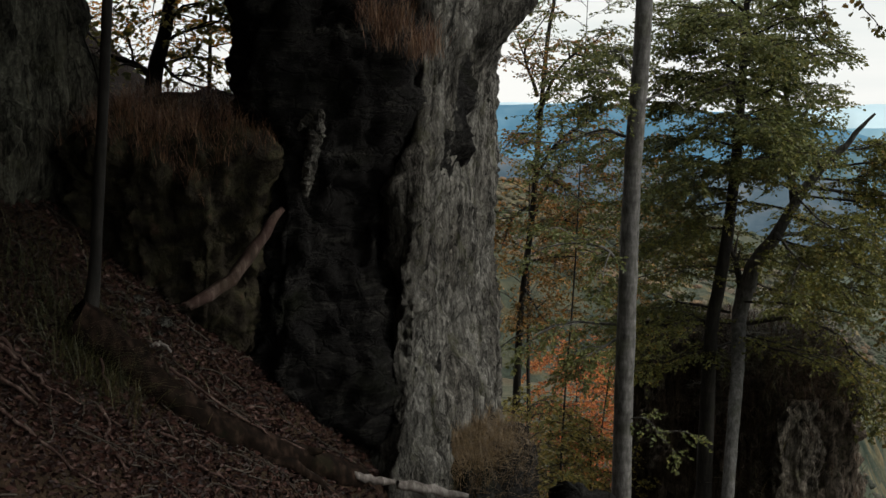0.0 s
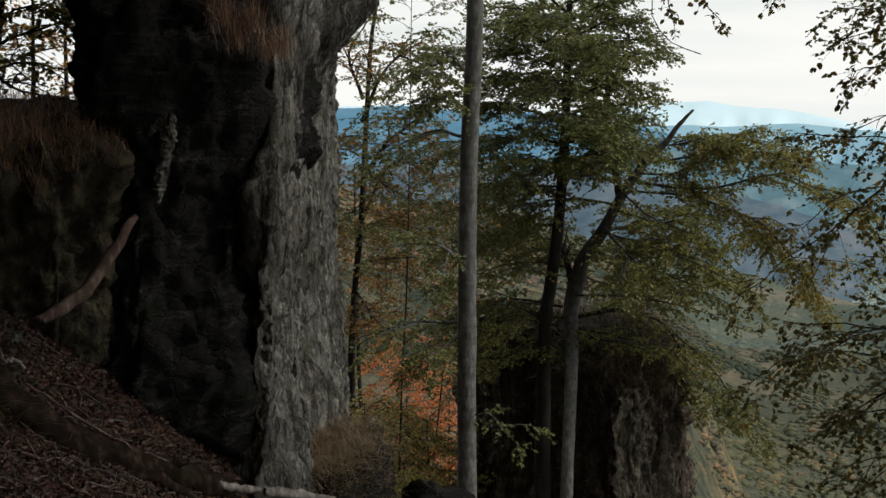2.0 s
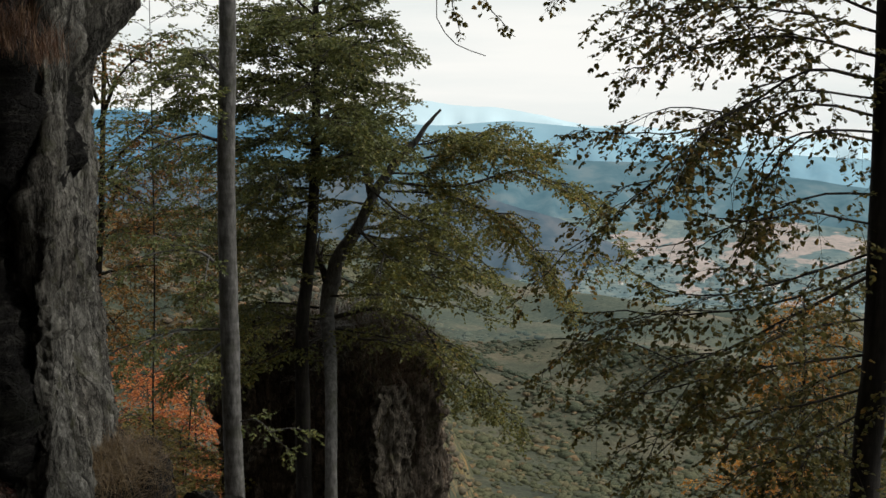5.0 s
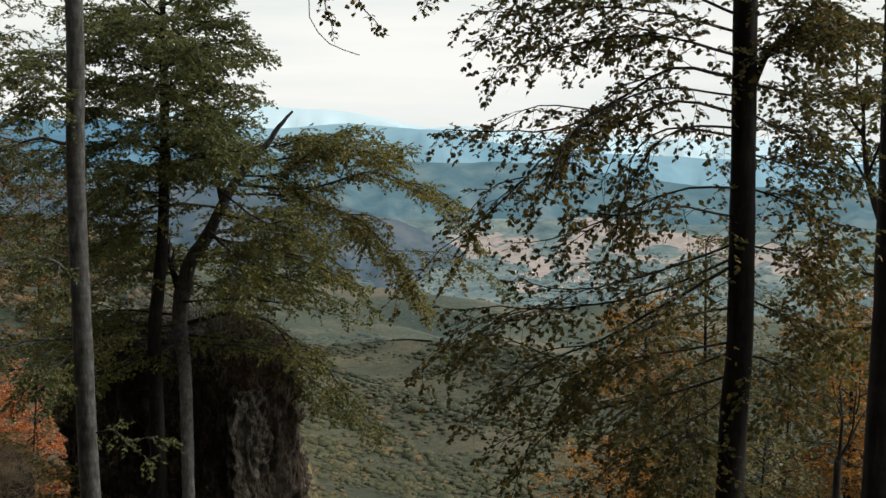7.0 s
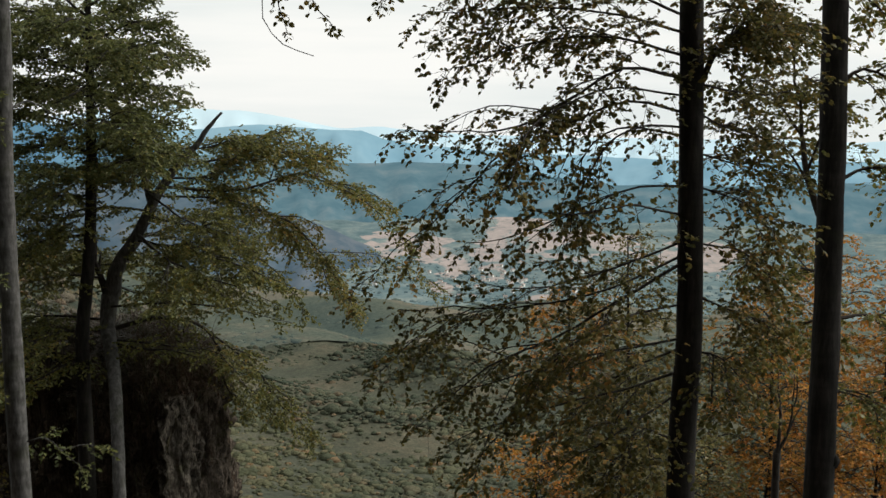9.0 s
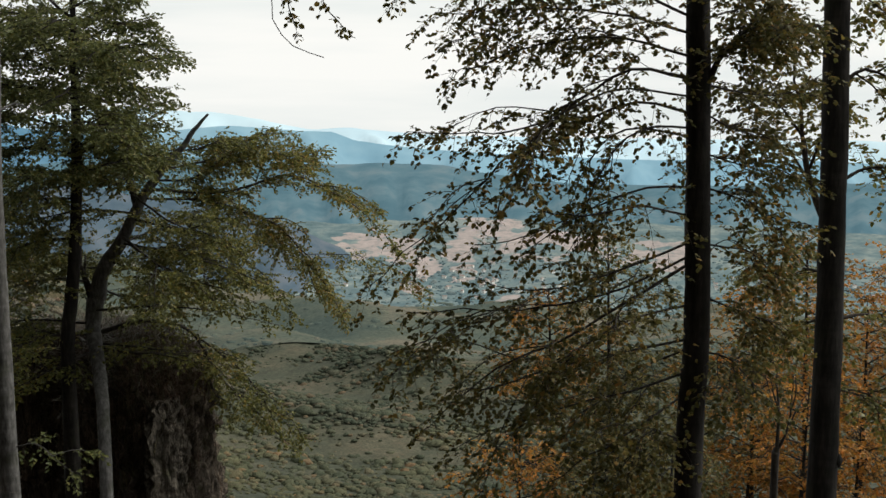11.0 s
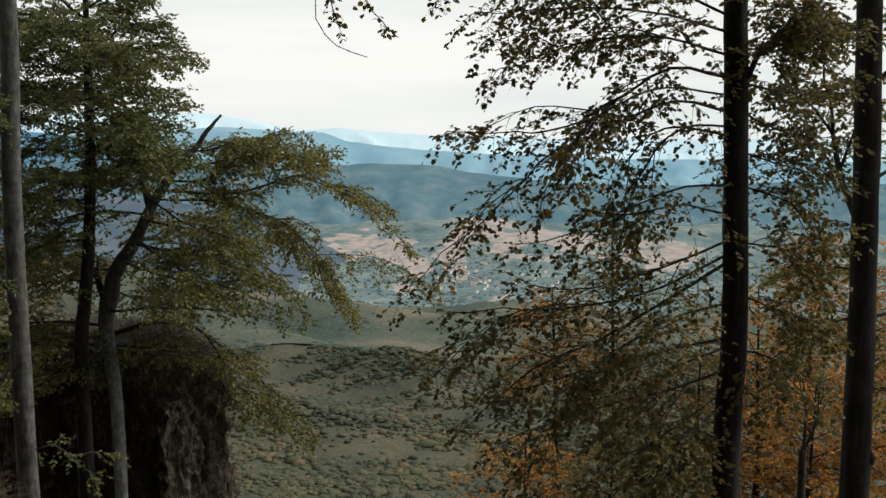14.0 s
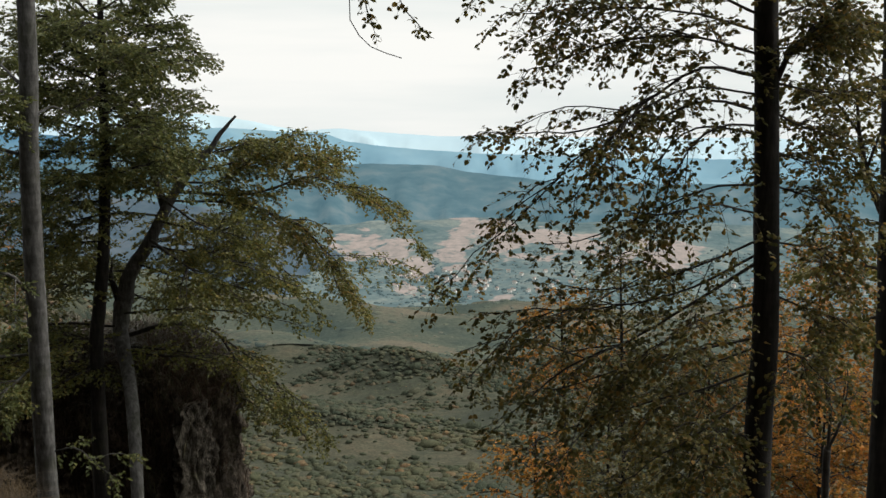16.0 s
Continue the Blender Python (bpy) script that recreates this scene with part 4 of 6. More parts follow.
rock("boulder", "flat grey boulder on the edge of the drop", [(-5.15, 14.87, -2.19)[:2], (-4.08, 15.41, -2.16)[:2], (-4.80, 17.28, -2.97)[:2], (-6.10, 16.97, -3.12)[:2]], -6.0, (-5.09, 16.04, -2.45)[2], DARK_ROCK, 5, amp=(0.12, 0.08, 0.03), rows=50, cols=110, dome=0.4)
rock("rock_outcrop", "dark rock outcrop overgrown with roots under a beech tree", [(-6.25, 27.9), (-5.4, 28.6), (-4.85, 29.5), (-5.0, 30.8), (-7.5, 34.0), (-11.5, 34.0), (-11.8, 31.5), (-9.2, 30.4), (-7.5, 29.0)], -12.5, -3.4, BROWN_ROCK, 6, amp=(0.4, 0.25, 0.08), rows=110, cols=240, bulge=((-12, 0.3), (-8, 0.0), (-5, 0.05), (-4.2, 0.0), (-3.2, -0.3)), dome=0.4)
rock("rock_pillar", "brown-grey pillar of the dark outcrop", [(-6.05, 27.3), (-5.55, 27.8), (-5.25, 28.5), (-5.6, 29.2), (-6.2, 28.4)], -12.5, -4.3, PILLAR_ROCK, 8, amp=(0.2, 0.16, 0.07), rows=120, cols=150, bulge=((-12, 0.2), (-8, 0.0), (-5, -0.05), (-4.2, -0.15)), dome=0.3)


# ---- trees ----
RUST = leaf_material("rusty_beech_leaves", [(0.15, (0.045, 0.046, 0.015)), (0.42, (0.11, 0.090, 0.024)), (0.64, (0.26, 0.135, 0.030)), (0.88, (0.36, 0.13, 0.035))])
tree("beech_tree", "slender grey beech trunk on the edge of the drop", [(-6.95, 21.5, -8.5, 0.24), (*(-7.02, 21.50, -4.42), 0.19), (*(-7.03, 21.50, -1.44), 0.178), (*(-7.00, 21.50, 1.71), 0.165), (*(-6.88, 21.50, 4.72), 0.15), (-6.95, 21.5, 9.5, 0.15), (-6.9, 21.6, 14.0, 0.08)],
     [([(-7.12, 21.50, 3.11), (-7.44, 21.00, 3.43), (-7.91, 20.60, 3.25)], 0.035, {}),
      ([(-7.06, 21.50, 3.41), (-7.66, 22.00, 3.74), (-8.59, 22.50, 3.56)], 0.03, {}),
      ([(-7.13, 21.50, 2.96), (-7.23, 21.00, 2.99), (-7.34, 20.50, 2.77)], 0.02, {}),
      ([(-7.17, 21.50, 2.24), (-7.84, 21.80, 2.30), (-8.73, 22.20, 1.97), (-9.62, 22.50, 1.47)], 0.035, dict(reach=0.35, gap=0.4)),
      ([(-7.20, 21.50, -0.12), (-7.31, 21.00, 0.23), (-7.90, 20.60, 0.22), (-8.49, 20.20, -0.04)], 0.035, dict(reach=0.5, gap=0.18)),
      ([(-7.23, 21.50, -1.27), (-8.01, 21.20, -1.29), (-8.97, 21.00, -1.63), (-9.59, 20.80, -2.07)], 0.03, dict(reach=0.4, gap=0.25)),
      ([(-7.18, 21.50, -1.52), (-7.48, 21.00, -1.74), (-7.92, 20.60, -2.04)], 0.03, {}),
      ([(-6.80, 21.50, 2.91), (-6.59, 21.80, 3.00), (-6.27, 22.10, 2.67)], 0.025, dict(bare=True)),
      ([(-6.87, 21.50, -3.03), (-6.27, 21.00, -2.82), (-5.64, 20.80, -3.23)], 0.015, dict(reach=0.35, gap=0.18, forks=1))],
     BEECH, GREEN, 21, reach=0.75, gap=0.11, leaf=0.08, every=0.03, tgap=0.055)

tree("beech_tree", "forked beech tree with a broken bare limb beside a dark rock", [(-6.45, 25.30, -11.0, 0.22), (-6.53, 25.80, -6.09, 0.145), (-6.69, 26.40, -4.05, 0.14), (-6.96, 27.20, -3.22, 0.15), (-7.28, 28.00, -2.49, 0.175), (-7.25, 28.20, -1.84, 0.2)],
     [
      ([(-7.22, 28.20, -1.84), (-7.04, 28.20, -1.14), (-6.55, 28.20, -0.44), (-6.05, 28.10, 0.49), (-5.42, 28.00, 1.28), (-4.93, 28.00, 1.74), (-4.52, 28.00, 2.13)], 0.2, dict(bare=True, blunt=0.14, own_bark=BEECH)),
      ([(-7.34, 28.20, -1.85), (-7.54, 28.30, -1.26), (-7.74, 28.40, -0.88), (-7.96, 28.60, -0.52)], 0.09, dict(reach=0.5)),
      ([(-5.75, 28.00, 0.88), (-4.89, 28.50, 0.92), (-3.96, 29.00, 1.68), (-3.38, 29.50, 1.89)], 0.03, dict(leaves=YELLOWING, gap=0.078, droop=0.5)),
      ([(-5.42, 28.00, 1.15), (-4.35, 29.00, 1.27), (-3.35, 30.00, 1.23), (-2.57, 31.00, 0.97)], 0.03, dict(leaves=YELLOWING, gap=0.078, droop=0.5)),
      ([(-5.82, 28.00, 0.68), (-4.46, 29.00, 0.48), (-3.20, 30.00, 0.74), (-2.41, 31.00, 0.28), (-1.45, 32.00, -0.45)], 0.04, dict(leaves=YELLOWING, gap=0.078, reach=0.7)),
      ([(-5.95, 28.00, 0.48), (-4.73, 29.00, 0.27), (-4.03, 30.50, -0.28), (-3.52, 32.00, -1.32), (-2.86, 33.00, -2.13), (-2.07, 34.00, -3.43)], 0.028, dict(leaves=YELLOWING, gap=0.078, reach=0.65, droop=0.9, forks=3)),
      ([(-4.18, 30.20, -0.14), (-3.49, 31.00, -0.58), (-2.93, 31.50, -1.34), (-2.77, 32.00, -2.30)], 0.04, dict(leaves=YELLOWING, gap=0.078, droop=0.7, reach=0.6)),
      ([(-6.22, 28.00, 0.01), (-5.00, 28.00, -0.32), (-4.05, 28.50, -0.88), (-3.48, 29.00, -1.84)], 0.03, {}),
      ([(-6.49, 28.00, -0.54), (-5.26, 27.50, -0.65), (-4.10, 27.00, -0.81), (-2.81, 27.00, -1.41)], 0.03, {}),
      ([(-6.76, 28.00, -0.96), (-5.65, 27.50, -1.19), (-4.34, 27.00, -1.26), (-3.32, 27.00, -1.72)], 0.028, {}),
      ([(-7.18, 28.00, -2.07), (-5.92, 27.50, -1.87), (-4.46, 27.00, -1.78), (-3.12, 27.00, -2.09)], 0.028, dict(reach=0.45, forks=2, droop=0.1, gap=0.16)),
      ([(-7.25, 28.00, -2.62), (-6.06, 28.00, -2.32), (-5.23, 29.00, -2.83), (-4.78, 29.50, -3.90), (-4.03, 30.00, -4.90), (-3.19, 31.00, -6.38)], 0.06, dict(reach=0.45, droop=0.5, forks=2)),
      ([(-5.23, 29.00, -2.86), (-4.25, 29.00, -3.58), (-3.65, 29.50, -4.50), (-3.31, 30.00, -5.19)], 0.028, dict(reach=0.45, droop=0.5)),
      ([(-4.95, 29.30, -3.44), (-4.94, 29.30, -4.14), (-4.62, 29.50, -4.89)], 0.04, dict(reach=0.4, droop=0.9)),
      ([(-7.25, 28.00, -2.83), (-5.76, 27.00, -2.67), (-4.71, 27.00, -2.77), (-3.92, 27.00, -3.16)], 0.028, dict(reach=0.45, forks=2, droop=0.1, gap=0.16)),
      ([(-7.25, 28.00, -2.92), (-5.96, 26.80, -2.77), (-4.96, 26.50, -2.84)], 0.04, dict(reach=0.45, forks=2, droop=0.1, gap=0.16)),
      ([(-7.38, 28.00, -1.40), (-8.12, 27.50, -1.25), (-8.92, 27.00, -1.45), (-10.08, 27.00, -2.00)], 0.028, {}),
      ([(-7.38, 28.00, -2.63), (-8.08, 27.00, -2.43), (-8.87, 26.50, -2.74), (-10.23, 26.50, -3.22)], 0.028, {}),
      ([(-7.38, 28.00, -3.05), (-7.95, 27.00, -3.15), (-8.88, 26.50, -3.55), (-9.60, 26.50, -3.82)], 0.028, {}),
      ([(-6.22, 28.00, 0.14), (-7.01, 27.50, 0.30), (-7.93, 27.00, 0.19), (-8.90, 27.00, -0.18)], 0.028, {}),
      ([(-6.45, 28.50, 0.85), (-7.32, 28.00, 1.01), (-8.25, 27.50, 0.90), (-9.03, 27.00, 0.64)], 0.028, {}),
      ([(-6.22, 28.00, 0.53), (-5.13, 27.00, 0.08), (-4.11, 26.50, -0.06)], 0.028, {}),
      ([(-6.09, 28.00, 0.54), (-6.45, 27.00, 0.97), (-7.20, 26.50, 1.43)], 0.028, {}),
      ([(-6.18, 28.10, 0.32), (-6.64, 29.00, 1.19), (-7.06, 30.00, 2.32), (-7.30, 30.50, 3.94)], 0.11, {}),
      ([(-6.50, 28.80, 1.02), (-5.43, 28.50, 1.48), (-4.64, 28.00, 1.62), (-4.07, 28.00, 2.08)], 0.028, dict(reach=0.5)),
      ([(-6.49, 28.00, -0.41), (-5.66, 26.60, -0.52), (-4.79, 25.80, -0.81)], 0.04, {}),
      ([(-6.62, 28.20, -0.58), (-6.39, 30.00, -0.58), (-5.50, 31.00, -0.26)], 0.028, {}),
      ([(-7.04, 28.20, -1.14), (-8.46, 30.00, -1.41), (-9.93, 31.00, -1.38)], 0.028, {}),
      ([(-7.25, 28.20, -1.57), (-6.96, 30.00, -2.19), (-6.04, 31.50, -2.42), (-4.96, 32.00, -2.45)], 0.028, {}),
      ([(-5.55, 28.00, 1.14), (-5.79, 27.00, 1.68), (-6.42, 26.50, 1.95)], 0.04, {})],
     BEECH, TURNING, 22, wood=BROWN_BARK, forks=5, fan=0.30, droop=0.18, wild=0.28, sweep=0.25, reach=0.8, gap=0.125, leaf=0.085, every=0.032, tgap=0.060)

tree("beech_tree", "tall dark green beech behind the forked tree", [(-7.79, 27.60, -7.07, 0.2), (-7.63, 27.20, -2.87, 0.155), (-7.50, 27.20, -1.66, 0.145), (-7.34, 27.20, -0.33, 0.13), (-7.22, 27.20, 1.61, 0.11), (-7.17, 27.20, 3.75, 0.08), (-7.13, 27.20, 6.18, 0.03)],
     [
      ([(-7.22, 27.20, 1.55), (-6.34, 27.50, 1.93), (-5.50, 28.00, 2.17)], 0.03, {}),
      ([(-7.22, 27.20, 1.97), (-6.19, 27.00, 2.41), (-5.06, 27.00, 2.75)], 0.03, {}),
      ([(-7.22, 27.20, 2.44), (-6.37, 28.00, 2.91), (-5.47, 28.50, 2.84)], 0.03, {}),
      ([(-7.22, 27.20, 2.88), (-5.94, 27.00, 3.46), (-4.84, 27.00, 3.63)], 0.03, {}),
      ([(-7.22, 27.20, 3.31), (-6.38, 28.00, 3.80), (-5.66, 28.50, 3.75)], 0.03, {}),
      ([(-7.22, 27.20, 3.85), (-6.20, 27.00, 4.25), (-5.50, 27.00, 4.43)], 0.03, {}),
      ([(-7.22, 27.20, 4.24), (-6.65, 28.00, 4.61), (-5.96, 28.00, 4.83)], 0.03, {}),
      ([(-7.22, 27.20, 4.59), (-6.46, 27.00, 5.03), (-5.93, 27.00, 5.38)], 0.03, {}),
      ([(-7.22, 27.20, 1.55), (-8.39, 27.50, 1.68), (-9.59, 28.00, 1.43), (-10.77, 28.00, 0.94)], 0.03, {}),
      ([(-7.22, 27.20, 2.02), (-8.19, 27.00, 2.37), (-8.87, 26.50, 2.45)], 0.03, {}),
      ([(-7.22, 27.20, 2.60), (-7.99, 26.50, 3.02), (-8.58, 26.00, 3.16)], 0.03, {}),
      ([(-7.22, 27.20, 3.13), (-8.23, 27.50, 3.54), (-9.41, 28.00, 3.64)], 0.03, {}),
      ([(-7.22, 27.20, 3.54), (-8.17, 27.00, 4.06), (-8.78, 26.50, 4.24)], 0.03, {}),
      ([(-7.22, 27.20, 3.97), (-8.42, 28.00, 4.51), (-9.61, 28.50, 4.72)], 0.03, {}),
      ([(-7.22, 27.20, 4.46), (-7.90, 27.00, 4.98), (-8.63, 26.50, 5.07)], 0.03, {}),
      ([(-7.22, 27.20, 0.59), (-8.59, 28.00, 0.45), (-9.67, 28.50, 0.10), (-11.27, 29.00, -0.47)], 0.03, {}),
      ([(-7.22, 27.20, -0.25), (-8.60, 28.00, -0.52), (-9.68, 28.50, -1.01), (-11.45, 29.00, -1.64)], 0.03, {}),
      ([(-7.22, 27.20, -2.17), (-8.76, 28.00, -2.32), (-10.01, 28.50, -2.81), (-11.81, 29.00, -3.59)], 0.03, {}),
      ([(-7.22, 27.20, 2.25), (-6.34, 25.50, 2.34), (-5.64, 24.50, 2.21)], 0.03, {}),
      ([(-7.22, 27.20, 3.00), (-6.90, 25.50, 2.98), (-6.97, 24.50, 2.80)], 0.03, {}),
      ([(-7.22, 27.20, 3.62), (-6.21, 25.50, 3.80), (-5.53, 24.50, 3.67)], 0.03, {}),
      ([(-7.22, 27.20, 4.24), (-6.96, 25.50, 4.38), (-7.28, 24.70, 4.21)], 0.03, {}),
      ([(-7.22, 27.20, 1.74), (-7.55, 29.50, 1.52), (-7.29, 30.50, 1.30)], 0.03, {}),
      ([(-7.22, 27.20, 2.75), (-8.56, 29.50, 2.73), (-9.70, 30.50, 2.51)], 0.03, {}),
      ([(-7.22, 27.20, 3.38), (-7.69, 29.50, 3.55), (-7.30, 30.50, 3.25)], 0.03, {}),
      ([(-7.22, 27.20, 4.06), (-8.27, 29.50, 4.22), (-9.08, 30.50, 4.07)], 0.03, {}),
      ([(-7.22, 27.20, 1.10), (-6.25, 26.00, 1.46), (-5.31, 25.00, 1.54)], 0.03, {}),
      ([(-7.22, 27.20, 0.97), (-7.41, 26.00, 1.23), (-7.67, 25.00, 1.21)], 0.03, {})],
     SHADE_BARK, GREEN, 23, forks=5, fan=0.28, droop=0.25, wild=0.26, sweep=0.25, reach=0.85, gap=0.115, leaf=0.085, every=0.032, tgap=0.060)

tree("beech_tree", "thin leaning tree with rusty autumn leaves behind the rock", [(-16.3, 33.3, -15, 0.16), (-16.26, 33.33, -6.0, 0.115), (-15.94, 33.5, -1.5, 0.09), (-15.67, 33.66, 3.2, 0.065), (-15.5, 33.8, 4.8, 0.05), (-15.3, 34.0, 7.5, 0.03)],
     [([(-15.93, 33.60, 1.26), (-14.83, 33.00, 2.77), (-13.17, 32.50, 3.89)], 0.07, {}),
      ([(-15.90, 33.60, 1.92), (-15.88, 33.00, 3.24), (-14.69, 32.50, 4.35)], 0.06, {}),
      ([(-16.01, 33.60, -0.57), (-14.74, 33.00, 0.70), (-12.90, 32.50, 1.74)], 0.07, {}),
      ([(-16.15, 33.60, -2.10), (-15.28, 34.00, -0.09), (-14.00, 34.00, 0.12)], 0.06, {}),
      ([(-16.06, 33.60, -0.07), (-14.96, 33.00, -0.45), (-13.67, 32.50, -0.82)], 0.05, {}),
      ([(-16.13, 33.50, -2.08), (-14.83, 33.00, -1.60), (-12.77, 32.00, -1.66)], 0.05, {}),
      ([(-16.18, 33.50, -3.11), (-15.06, 33.00, -2.77), (-13.31, 32.00, -2.48)], 0.05, {}),
      ([(-16.19, 33.40, -3.77), (-15.48, 33.00, -4.32), (-14.44, 32.00, -4.68)], 0.05, {}),
      ([(-16.08, 33.40, -1.38), (-16.29, 33.00, -1.67), (-16.13, 32.00, -2.48)], 0.05, {}),
      ([(-15.92, 33.40, 0.79), (-16.17, 33.00, 0.82), (-16.17, 32.00, 0.44)], 0.05, {})],
     SHADE_BARK, RUST, 24, forks=5, reach=0.9, gap=0.16, leaf=0.10, every=0.045, tgap=0.08)

